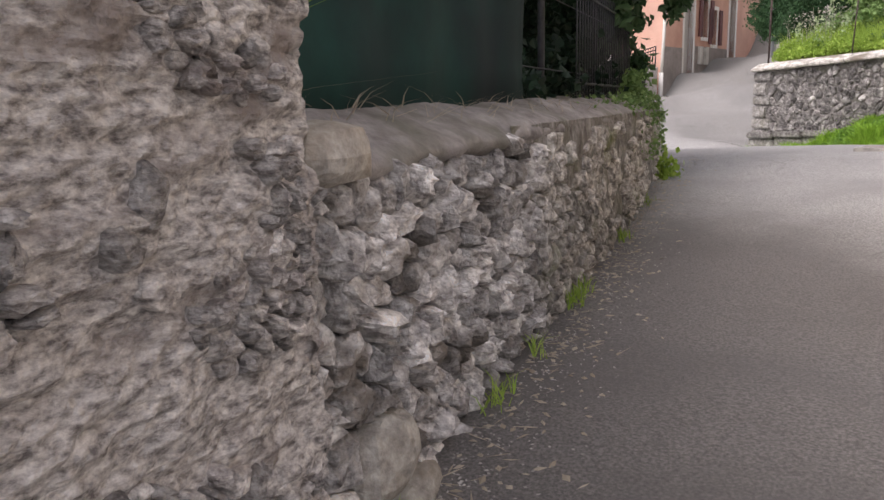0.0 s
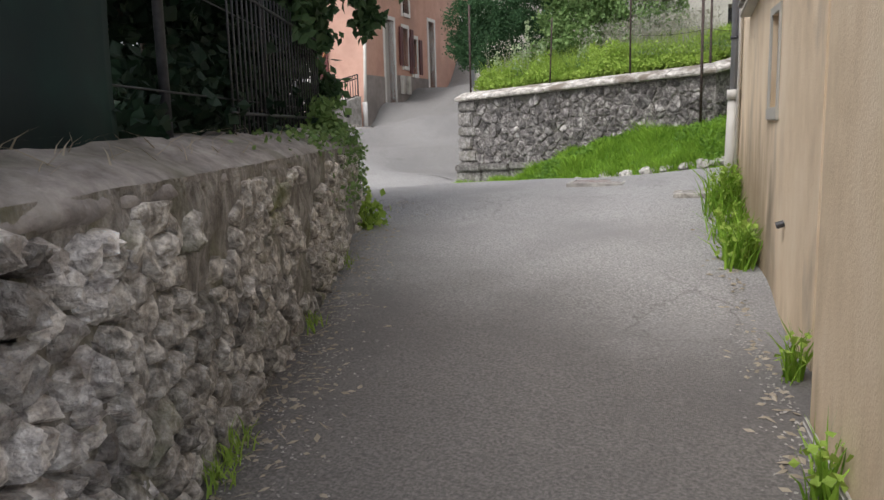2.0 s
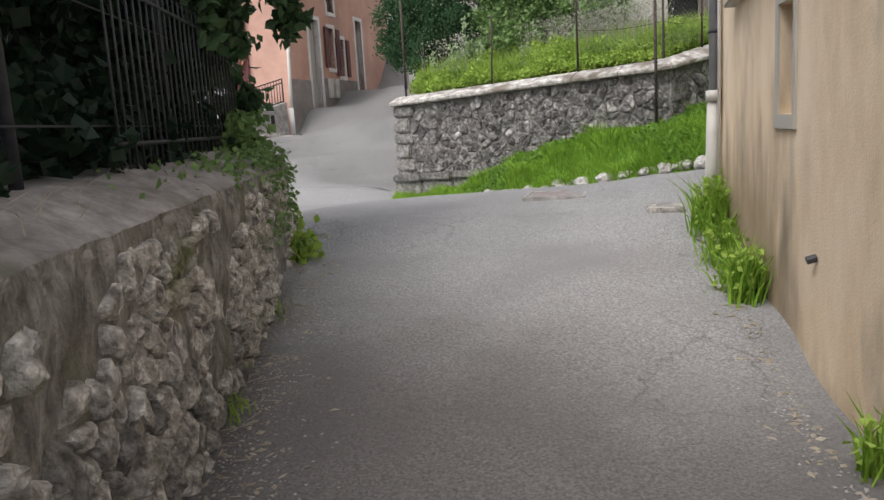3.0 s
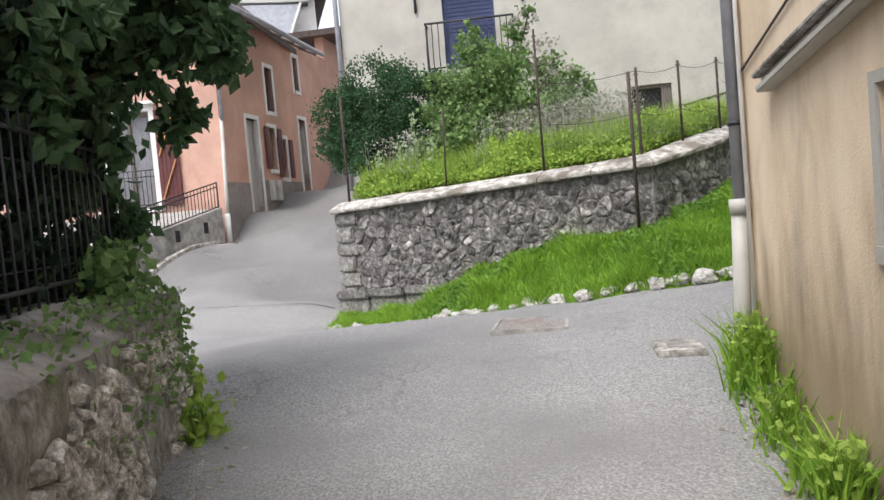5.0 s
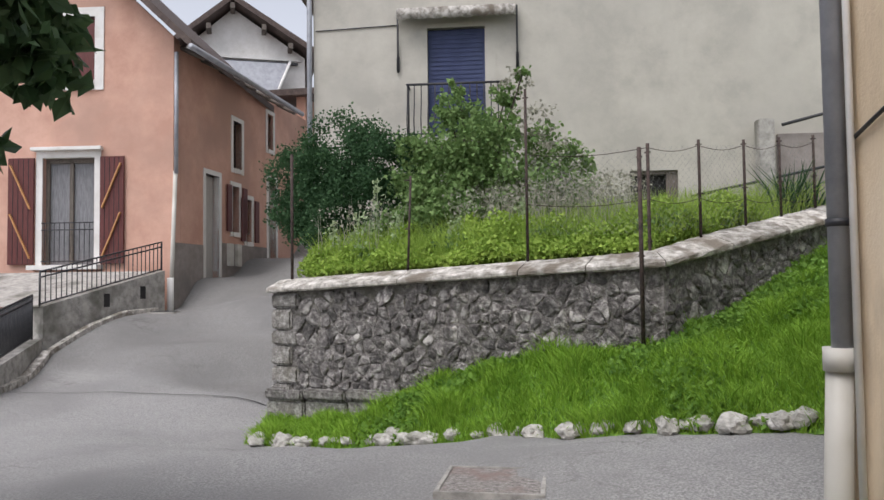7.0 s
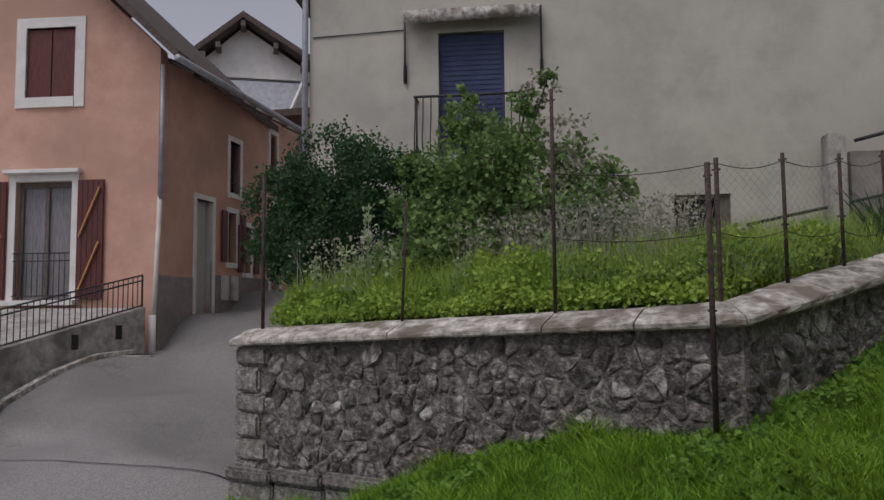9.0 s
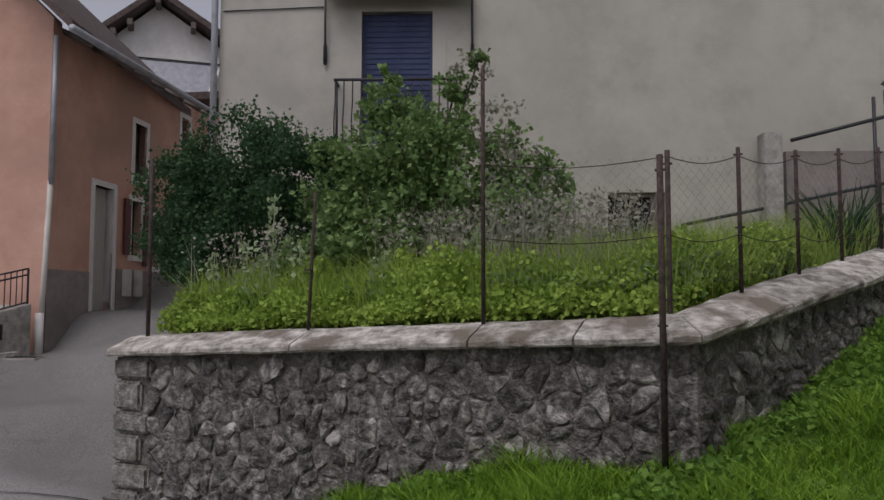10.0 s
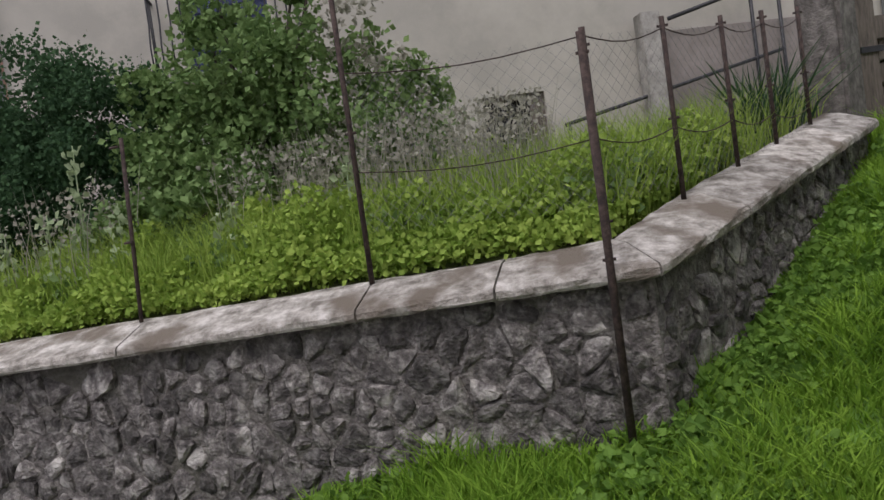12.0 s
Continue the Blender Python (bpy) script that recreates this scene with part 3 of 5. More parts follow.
# tall rough wall by the start
tall = thing("tall_wall", "tall rough rendered stone wall with uneven corner", "stone wall", kind="structure")
TW = face_frame(W0 - WD * 6.45, WD)
boxpart("wall_core", TW, (0.0, 0.0, -0.8), (6.47, 0.6, 4.5), ROUGHCAST, tall)
vs, nx, nz = [], 230, 240
for j in range(nz + 1):
    for i in range(nx + 1):
        x, z = 3.6 + 2.9 * i / nx, -0.7 + 3.4 * j / nz
        q = Vector((x * 2.6, z * 6.0, 1.7))
        courses = 1 - abs(noise.noise(Vector((x * 1.5, z * 9.0, 6.2)))) * 2
        d = 0.045 + 0.03 * noise.noise(q) + 0.026 * noise.noise(q * 2.4) + 0.018 * noise.noise(q * 5.5) + 0.01 * noise.noise(q * 11) - 0.022 * max(0, courses - 0.55)
        edge = -0.04 + 0.04 * noise.noise(Vector((0.3, z * 3.5, 4))) + 0.025 * noise.noise(Vector((0.3, z * 11, 9))) if i >= nx - 3 else 0
        vs.append(TW @ Vector((x + edge, 0.3 if i == nx else -d, z)))
link("render_face", vs, [(j * (nx + 1) + i, j * (nx + 1) + i + 1, (j + 1) * (nx + 1) + i + 1, (j + 1) * (nx + 1) + i) for j in range(nz) for i in range(nx)], ROUGHCAST, tall, "rough crumbling lime render")

# ---------- yellow house ----------
YD = Vector((-0.4117, 0.9118, 0)).normalized()
Y0 = Vector((7.584, -6.625, 0)) - YD * 2.9
YM = face_frame(Y0, YD)     # x towards the junction, y to the left of it: the house lies on -y
house_y = thing("yellow_house", "yellow ochre rendered house with stained foot", "house")
YLEN = 5.95
HX = Matrix.Scale(-1, 4, (0, 1, 0))


def yblock(name, a, b, mat, parent, label="", bevel=0.0):
    """A box on the yellow facade: x along, y out of the house, z up."""
    return boxpart(name, YM, a, b, mat, parent, label, bevel)



wall_with_holes("wall", YM @ HX, 0, YLEN, -0.6, 6.5, 0.4, [(3.72, 4.04, 1.34, 1.98), (1.62, 2.31, -0.6, 6.5)], YELLOW, house_y)
yblock("wall", (0, -6, -0.6), (0.4, -0.402, 6.5), YELLOW, house_y)
yblock("wall", (YLEN - 0.4, -6, -0.6), (YLEN, -0.402, 6.5), YELLOW, house_y)
yblock("pilaster", (0, 0.002, -0.6), (1.58, 0.14, 6.5), YELLOW, house_y, "projecting yellow render pilaster", 0.012)
yblock("recess", (1.62, -0.3, -0.6), (2.31, -0.13, 6.5), TAN, house_y, "recessed bay in darker tan render")
yblock("plinth", (0, 0.142, -0.6), (1.6, 0.17, -0.06), CONCRETE, house_y, "cracked cement foot", 0.02)
yblock("roof", (-0.5, -6.5, 6.5), (YLEN + 0.4, 0.6, 6.75), ROOF, house_y, "dark overhanging roof")
ywin = yblock("window", (3.72, -0.3, 1.34), (4.04, -0.25, 1.98), WEB, house_y, "narrow barred window with thin white surround")
for q in ((3.665, 3.72, 1.28, 2.03), (4.04, 4.1, 1.28, 2.03)):
    yblock("surround", (q[0], 0.002, q[2]), (q[1], 0.014, q[3]), CREAM, ywin)
yblock("surround", (3.72, 0.002, 1.98), (4.04, 0.014, 2.03), CREAM, ywin)
yblock("sill", (3.66, -0.2, 1.25), (4.11, 0.02, 1.34), CREAM, ywin, "", 0.008)
for k in range(3):
    yblock("bar", (3.8 + 0.08 * k, -0.1, 1.34), (3.815 + 0.08 * k, -0.085, 1.98), IRON, ywin)
LM = YM @ Matrix.Translation((5.26, 0, 2.15)) @ Matrix.Rotation(0.13, 4, "Y")
cornice = boxpart("ledge", LM, (-2.85, 0.002, 0.06), (0.03, 0.11, 0.09), COPING, house_y, "pale moulded ledge over the window", 0.008)
boxpart("moulding", LM, (-2.85, 0.002, 0.02), (0.0, 0.07, 0.0595), CREAM, cornice, "", 0.01)
boxpart("moulding", LM, (-2.85, 0.002, -0.02), (0.03, 0.095, 0.0195), CREAM, cornice, "", 0.008)
YP = lambda x, y, z: YM @ Vector((x, y, z))
rodpart("cable", YP(YLEN - 0.06, 0.015, 2.31), YP(2.4, 0.015, 3.15), 0.008, IRON, house_y, "black cable")

bm = bmesh.new()
rod(bm, YP(3.26, 0.002, 0.6), YP(3.26, 0.05, 0.585), 0.022, n=10)
part("vent_pipe", bm, IRON, house_y, "short dark pipe stub")

# downpipe at the corner of the yellow house
pipe = thing("downpipe", "grey zinc downpipe with pale plastic foot", "downpipe", YP(YLEN - 0.15 + 0.08, 0.06, 0.3))


def on(parent, ob):
    ob.matrix_parent_inverse = Matrix.Translation(-parent.location)
    return ob


on(pipe, rodpart("zinc_pipe", YP(YLEN - 0.15 + 0.06, 0.06, 1.5), YP(YLEN - 0.15 + 0.06, 0.06, 6.4), 0.04, ZINC, pipe, "", None, 14))
on(pipe, rodpart("foot_pipe", YP(YLEN - 0.15 + 0.16, 0.08, 0.25), YP(YLEN - 0.15 + 0.08, 0.06, 1.52), 0.056, PVC, pipe, "off-white plastic foot pipe", 0.052, 14))
on(pipe, rodpart("collar", YP(YLEN - 0.15 + 0.08, 0.06, 1.45), YP(YLEN - 0.15 + 0.08, 0.06, 1.54), 0.064, PVC, pipe, "", None, 14))
for z in (2.0, 3.4, 4.9):
    on(pipe, rodpart("clamp", YP(YLEN - 0.15 + 0.06, 0.06, z), YP(YLEN - 0.15 + 0.06, 0.06, z + 0.03), 0.047, IRON, pipe, "", None, 14))
on(pipe, rodpart("cable_pipe", YP(YLEN - 0.15 + 0.0, 0.03, 0.3), YP(YLEN - 0.15, 0.03, 6.0), 0.014, WHITE, pipe, "thin pale conduit"))

# ---------- pink house ----------
P0 = Vector((-6.42, 4.07, 0))
PF = Vector((-0.9, -0.43, 0)).normalized()
PS = Vector((-0.33, 0.944, 0)).normalized()
house_p = thing("pink_house", "salmon pink rendered house with maroon shutters", "house")
PM = face_frame(P0 + PF * 7, -PF)        # gable front: x=7 is the street corner
SM = face_frame(P0, PS)                  # street side: x from the corner up the street (y inwards is the left)

def opening(parent, m, x0, x1, z0, z1, kind, frame_mat=WHITE, border=0.13, depth=0.14, fill=None, proud=0.02, sill=True):
    """A window or door with a painted surround, in a hole of the wall in the frame m."""
    w = boxpart(kind, m, (x0, depth, z0), (x1, depth + 0.04, z1), fill or WEB, parent)
    boxpart("surround", m, (x0 - border, -proud, z0 - (border if sill else 0)), (x0, depth, z1 + border), frame_mat, w)
    boxpart("surround", m, (x1, -proud, z0 - (border if sill else 0)), (x1 + border, depth, z1 + border), frame_mat, w)
    boxpart("lintel", m, (x0, -proud, z1), (x1, depth, z1 + border), frame_mat, w)
    if sill:
        boxpart("sill", m, (x0, -proud - 0.03, z0 - border), (x1, depth, z0), frame_mat, w)
    return w


GW = [(4.13, 5.28, 2.3, 4.6), (4.25, 5.27, 6.25, 7.65)]
wall_with_holes("wall", PM, 0, 7, -0.5, 7.05, 0.3, [GW[0], (GW[1][0], GW[1][1], 6.25, 7.05)], PINK, house_p)
# gable above the eaves
for lo, hi, a, b in ((0, GW[1][0], 7.05, 7.05), (GW[1][1], 7, 7.05, 7.05), (GW[1][0], GW[1][1], 7.65, 7.65)):
    steps = 12
    vs = []
    gtop = lambda x: 7.15 + 0.95 * min(x, 7 - x)
    for k in range(steps + 1):
        x = lo + (hi - lo) * k / steps
        for y in (0.0, 0.3):
            vs += [PM @ Vector((x, y, a)), PM @ Vector((x, y, max(a, gtop(x))))]
    fs = []
    for k in range(steps):
        p = 4 * k
        fs += [(p, p + 4, p + 5, p + 1), (p + 2, p + 3, p + 7, p + 6), (p + 1, p + 5, p + 7, p + 3), (p, p + 2, p + 6, p + 4)]
    fs += [(0, 1, 3, 2), (4 * steps, 4 * steps + 2, 4 * steps + 3, 4 * steps + 1)]
    link("gable", vs, fs, PINK, house_p)
SIDE = [(1.42, 2.1, 1.75, 4.42, "door"), (2.85, 3.35, 4.75, 5.95, "window"), (2.8, 3.2, 3.15, 4.3, "window"), (3.6, 3.95, 2.95, 4.05, "window"), (5.05, 5.6, 2.2, 4.75, "door"), (5.0, 5.4, 5.6, 6.6, "window")]
wall_with_holes("wall", SM, 0.305, 8, 0.3, 7.05, 0.3, [h[:4] for h in SIDE], PINK, house_p)
boxpart("wall", SM, (0.0, 0.003, 0.3), (0.3, 0.298, 7.05), PINK, house_p)
PLANK = material("grey_white_door", [(0.42, 0.4, 0.37), (0.55, 0.53, 0.5)], 6, 0.7, 0.1, stretch=(8, 8, 1))
for h in SIDE:
    w = opening(house_p, SM, *h[:4], h[4], fill=PLANK if h[4] == "door" else WEB, border=0.11, depth=0.16, sill=h[4] == "window")
    if h[4] == "window":
        boxpart("mullion", SM, ((h[0] + h[1]) / 2 - 0.02, 0.12, h[2]), ((h[0] + h[1]) / 2 + 0.02, 0.16, h[3]), WHITE, w)
        if h[2] < 4:
            for x0, x1 in ((h[0] - 0.36, h[0] - 0.12), (h[1] + 0.12, h[1] + 0.36)):
                boxpart("shutter", SM, (x0, -0.07, h[2]), (x1, -0.03, h[3]), MAROON, w, "dark red open shutter", 0.005)
boxpart("plinth", SM, (0.02, -0.025, 0.3), (1.28, 0.0, 2.75), PLINTH, house_p, "grey cement plinth")
boxpart("plinth", SM, (2.24, -0.025, 0.3), (4.9, 0.0, 2.85), PLINTH, house_p, "grey cement plinth")
for x in (2.45, 2.9):
    boxpart("meter_box", SM, (x, -0.12, 2.3), (x + 0.22, -0.026, 2.85), PVC, house_p, "pale meter box", 0.01)
# French window of the terrace with braced shutters
fw = opening(house_p, PM, *GW[0], "window", border=0.14, depth=0.18, fill=CURTAIN, sill=False)
boxpart("canopy", PM, (3.93, -0.16, 4.74), (5.48, -0.022, 4.82), WHITE, fw, "white lintel board", 0.01)
for x in (4.13, 4.66, 5.2):
    boxpart("frame", PM, (x, 0.12, 2.3), (x + 0.08, 0.175, 4.6), WOOD, fw, "brown wooden frame")
boxpart("frame", PM, (4.13, 0.12, 4.5), (5.28, 0.175, 4.6), WOOD, fw)
boxpart("sill", PM, (3.93, -0.25, 2.2), (5.48, 0.18, 2.298), WHITE, fw)
for x0, x1, sgn in ((3.4, 3.97, 1), (5.43, 5.95, -1)):
    sh = boxpart("shutter", PM, (x0, -0.075, 2.32), (x1, -0.03, 4.6), MAROON, fw, "maroon plank shutter with orange braces", 0.005)
    for k in range(1, 5):
        x = x0 + (x1 - x0) * k / 5
        boxpart("groove", PM, (x - 0.006, -0.079, 2.34), (x + 0.006, -0.0745, 4.58), DARK, sh)
    for z0 in (2.45, 3.5):
        a, b = (x0 + 0.06, x1 - 0.06) if sgn < 0 else (x1 - 0.06, x0 + 0.06)
        bm = bmesh.new()
        p, q = Vector((a, -0.09, z0)), Vector((b, -0.09, z0 + 0.95))
        d = (q - p)
        r = bmesh.ops.create_cube(bm, size=1)
        bmesh.ops.transform(bm, matrix=PM @ Matrix.Translation((p + q) / 2) @ d.to_track_quat("Z", "Y").to_matrix().to_4x4() @ Matrix.Diagonal((0.07, 0.025, d.length, 1)), verts=r["verts"])
        part("brace", bm, BRACE, sh, "orange diagonal brace")
for k in range(10):
    rodpart("guard_bar", PM @ Vector((4.2 + 0.11 * k, -0.04, 2.35)), PM @ Vector((4.2 + 0.11 * k, -0.04, 3.2)), 0.009, IRON, fw, n=6)
for z in (2.38, 3.05, 3.2):
    rodpart("guard_rail", PM @ Vector((4.13, -0.04, z)), PM @ Vector((5.28, -0.04, z)), 0.012, IRON, fw, n=6)
uw = opening(house_p, PM, *GW[1], "window", border=0.2, depth=0.12, fill=DARK, proud=0.03)
for x0, x1 in ((4.26, 4.75), (4.77, 5.26)):
    boxpart("shutter", PM, (x0, 0.03, 6.27), (x1, 0.08, 7.63), MAROON, uw, "closed maroon shutter", 0.006)
# roof: two slopes with overhang, rafters and gutter
for side in (0, 1):
    bm = bmesh.new()
    sx = lambda x: 7 - x if side else x
    pts = []
    for y0 in (-0.55, 6.1):
        for x, z in ((-0.6, 6.72), (3.5, 6.72 + 4.1 * 0.95), (3.5, 6.9 + 4.1 * 0.95), (-0.6, 6.9)):
            pts.append(bm.verts.new(PM @ Vector((sx(x), y0, z))))
    for k in range(4):
        bm.faces.new((pts[k], pts[(k + 1) % 4], pts[4 + (k + 1) % 4], pts[4 + k]))
    bm.faces.new(pts[:4]), bm.faces.new(pts[4:][::-1])
    part("roof", bm, ROOF, house_p, "dark brown tiled roof with deep eaves")
for k in range(7):
    p = SM @ Vector((0.3 + 0.9 * k, -0.55, 6.72))
    rodpart("rafter_end", SM @ Vector((0.3 + 0.9 * k, 0.0, 7.0)), p, 0.05, WOOD, house_p, n=4)
rodpart("gutter", SM @ Vector((-0.5, -0.66, 6.75)), SM @ Vector((6.0, -0.66, 6.75)), 0.065, ZINC, house_p, "zinc gutter", n=10)
boxpart("chimney", PM, (3.4, 1.5, 9.8), (4.3, 2.3, 11.6), CONCRETE, house_p, "rendered chimney", 0.02)
spout = thing("downpipe", "pale downpipe on the corner of the pink house", "downpipe", P0 + Vector((0.05, -0.1, 1.3)))
cpos = P0 - PF * 0.07 + Vector((0.02, -0.03, 0))
on(spout, rodpart("upper_pipe", cpos + Vector((0, 0, 4.2)), cpos + Vector((0, 0, 6.8)), 0.045, ZINC, spout, "grey zinc upper pipe", None, 12))
on(spout, rodpart("lower_pipe", cpos + Vector((-0.1, -0.05, 1.3)), cpos + Vector((-0.02, 0, 4.25)), 0.045, PVC, spout, "", None, 12))
on(spout, rodpart("foot_pipe", cpos + Vector((-0.02, -0.12, 1.25)), cpos + Vector((-0.02, -0.12, 2.0)), 0.07, WHITE, spout, "white plastic foot", None, 12))

# second house up the street and the white gable behind
house_u = thing("upper_house", "pink house further up the street with grey roof", "house")
UM = face_frame(P0 + PS * 8.05, PS)
wall_with_holes("wall", UM, 0, 8, 1.5, 7.8, 0.3, [(0.5, 1.1, 3.2, 5.2), (2.2, 2.9, 5.6, 6.8)], PINK, house_u)
opening(house_u, UM, 0.5, 1.1, 3.2, 5.2, "door", fill=WOOD, sill=False)
opening(house_u, UM, 2.2, 2.9, 5.6, 6.8, "window")
boxpart("roof", UM, (-0.3, -0.8, 7.8), (8.4, 5, 8.0), ROOF, house_u)
boxpart("balcony", UM, (2.0, -1.0, 5.0), (5.0, 0.0, 5.1), WOOD, house_u, "brown wooden balcony")
for k in range(8):
    boxpart("baluster", UM, (2.05 + 0.4 * k, -0.98, 5.1), (2.11 + 0.4 * k, -0.93, 6.0), MAROON, house_u)
house_w = thing("white_gable_house", "white rendered gable with dark roof", "house")
WA, WB = Vector((-17.6, 14.0, 0)), Vector((-13.6, 17.8, 0))
WM = face_frame(WA, WB - WA)
WW = (WB - WA).length
AX, AZ, LZ, RZ = 2.22, 13.35, 11.3, 11.5
vs = [WM @ Vector((x, y, z)) for y in (0, 5) for x, z in ((0, 3), (WW - 0.4, 3), (WW - 0.4, RZ - 0.25), (AX, AZ - 0.2), (0, LZ - 0.2))]
link("wall", vs, [(0, 1, 2, 3, 4), (9, 8, 7, 6, 5), (0, 4, 9, 5), (1, 6, 7, 2), (2, 7, 8, 3), (3, 8, 9, 4), (0, 5, 6, 1)], WHITE, house_w)
for x1, z1 in ((-0.5, LZ - 0.3), (WW + 0.1, RZ - 0.3)):
    bm = bmesh.new()
    pts = [bm.verts.new(WM @ Vector((x, y, z))) for y in (-0.8, 6) for x, z in ((x1, z1 - 0.05), (AX, AZ - 0.1), (AX, AZ + 0.15), (x1, z1 + 0.2))]
    for k in range(4):
        bm.faces.new((pts[k], pts[(k + 1) % 4], pts[4 + (k + 1) % 4], pts[4 + k]))
    bm.faces.new(pts[:4]), bm.faces.new(pts[4:][::-1])
    part("roof", bm, ROOF, house_w, "dark tiled roof")
for x, z in ((0.75, 11.85), (1.3, 12.25), (AX, 13.15), (3.45, 12.35), (4.5, 11.65)):
    boxpart("purlin", WM, (x - 0.09, -0.75, z - 0.22), (x + 0.09, -0.002, z), WOOD, house_w)
boxpart("band", WM, (0.2, -0.12, 11.08), (WW - 0.6, -0.003, 11.18), WHITE, house_w)
boxpart("band", WM, (0.2, -0.2, 10.92), (WW - 0.7, -0.003, 11.0), IRON, house_w, "dark gutter line")
# grey roof in front of the gable, with a white verge
vs = [WM @ Vector(v) for v in ((0.2, -0.3, 10.92), (4.45, -0.3, 10.92), (3.75, -0.9, 9.1), (0.2, -0.9, 9.1), (0.2, -0.3, 10.78), (4.45, -0.3, 10.78), (3.75, -0.9, 8.96), (0.2, -0.9, 8.96))]
link("lean_to_roof", vs, [(0, 1, 2, 3), (7, 6, 5, 4), (0, 4, 5, 1), (1, 5, 6, 2), (2, 6, 7, 3), (3, 7, 4, 0)], ZINC, house_w, "pale grey lean-to roof")
rodpart("verge", WM @ Vector((4.5, -0.36, 10.98)), WM @ Vector((3.78, -0.98, 9.08)), 0.07, WHITE, house_w, "white verge board", n=4)

# terrace wall, railing and street fence
TA, TB, TC = Vector((-6.3, 3.75, 0)), Vector((-6.0, 0.9, 0)), Vector((-3.2, -2.3, 0))
terrace = thing("terrace_wall", "low grey rendered terrace wall beside the street", "wall", kind="structure")
tm = face_frame(TB, TA - TB)
tl = (TA - TB).length
prism("wall_core", [(TB.x, TB.y), (TA.x, TA.y)], [0, 0.5], [1.5, 2.15], 0.25, CONCRETE, terrace)
prism("wall_core", [(TC.x, TC.y), (TB.x, TB.y - 0.01)], [-0.3, 0], [0.42, 0.95], 0.2, CONCRETE, terrace)
for x in (1.3, 2.2):
    boxpart("drain_hole", tm, (x, -0.004, 1.25 + 0.15 * x), (x + 0.14, 0.05, 1.5 + 0.15 * x), DARK, terrace)
vs = [(TA.x, TA.y, 2.14), (TB.x, TB.y, 1.5), (TB.x - 6, TB.y - 2.5, 1.5), (TA.x - 6, TA.y - 2.9, 2.14)]
link("terrace_floor", vs, [(0, 3, 2, 1)], CONCRETE, terrace)


def railing(name, label, p, q, z0, z1, height, gap, curl=True):
    t = thing(name, label, "railing", (p.x, p.y, z0))
    a, b = Vector((p.x, p.y, z0)), Vector((q.x, q.y, z1))
    n = int((b - a).length / gap)
    for zz in (0.06, height - 0.1, height):
        on(t, rodpart("rail", a + Vector((0, 0, zz)), b + Vector((0, 0, zz)), 0.015, IRON, t, n=6))
    for k in range(n + 1):
        c = a.lerp(b, k / n)
        on(t, rodpart("baluster", c + Vector((0, 0, 0.0 if k in (0, n) else 0.06)), c + Vector((0, 0, height)), 0.02 if k in (0, n) else 0.01, IRON, t, n=6))
    return t


wdir = Vector((-0.1, 0, 0))
railing("railing", "black iron terrace railing with thin balusters", TA + wdir, TB + wdir, 2.12, 1.48, 0.62, 0.11)
railing("railing", "dark iron fence along the street kerb", TB + wdir + Vector((0.02, -0.15, 0)), TC + wdir, 0.92, 0.4, 0.78, 0.065)
kerb = thing("kerb", "pale stone kerb along the street", "kerb", kind="structure")
kb = [Vector((-6.05, 3.4, 0)), Vector((-5.75, 0.9, 0)), Vector((-4.6, -0.6, 0)), Vector((-2.9, -2.5, 0)), Vector((-0.8, -3.6, 0))]
for a, b in zip(kb, kb[1:]):
    n = max(1, round((b - a).length / 0.9))
    for k in range(n):
        p, q = a.lerp(b, k / n + 0.006), a.lerp(b, (k + 1) / n - 0.006)
        za, zb = ground_z(p.x, p.y), ground_z(q.x, q.y)
        prism("kerb_stone", [(p.x, p.y), (q.x, q.y)][::-1], [zb - 0.15, za - 0.15], [zb + 0.09, za + 0.09], 0.14, COPING, kerb)

# ---------- cream house ----------
B0 = Vector((-2.55, 3.95, 0))
BD = Vector((0.913, 0.407, 0)).normalized()
BM = face_frame(B0, BD)
house_b = thing("cream_house", "large cream rendered house with a blue balcony door", "house")
DOOR = (2.14, 3.2, 4.45, 6.52)
CELL = (5.76, 6.6, 3.0, 3.78)
wall_with_holes("wall", BM, 0, 11.7, 0.5, 11, 0.35, [DOOR, CELL], CREAM, house_b)
boxpart("wall", BM, (0, 0.352, 0.5), (0.35, 8, 11), CREAM, house_b)
boxpart("wall", BM, (11.35, 0.352, 0.5), (11.7, 8, 11), CREAM, house_b)
boxpart("roof", BM, (-0.7, -0.8, 11), (12.4, 9, 11.25), ROOF, house_b, "dark overhanging roof")
boxpart("eave_board", BM, (-0.55, -0.3, 7.6), (-0.02, 4, 7.75), WOOD, house_b, "dark eave of the side annexe")
bd = boxpart("door", BM, (DOOR[0], 0.12, DOOR[2]), (DOOR[1], 0.17, DOOR[3]), BLUE, house_b, "closed blue painted balcony door")
for x in (2.64, 2.69):
    boxpart("stile", BM, (x, 0.1, DOOR[2]), (x + 0.02, 0.1199, DOOR[3]), BLUE, bd)
for k in range(24):
    z = DOOR[2] + 0.08 + k * 0.082
    boxpart("slat", BM, (DOOR[0] + 0.06, 0.108, z), (DOOR[1] - 0.06, 0.1195, z + 0.06), BLUE, bd)
boxpart("surround", BM, (DOOR[0] - 0.2, -0.012, DOOR[2]), (DOOR[0], 0.118, DOOR[3] + 0.12), CREAM, bd, "pale door surround")
boxpart("surround", BM, (DOOR[1], -0.012, DOOR[2]), (DOOR[1] + 0.2, 0.118, DOOR[3] + 0.12), CREAM, bd)
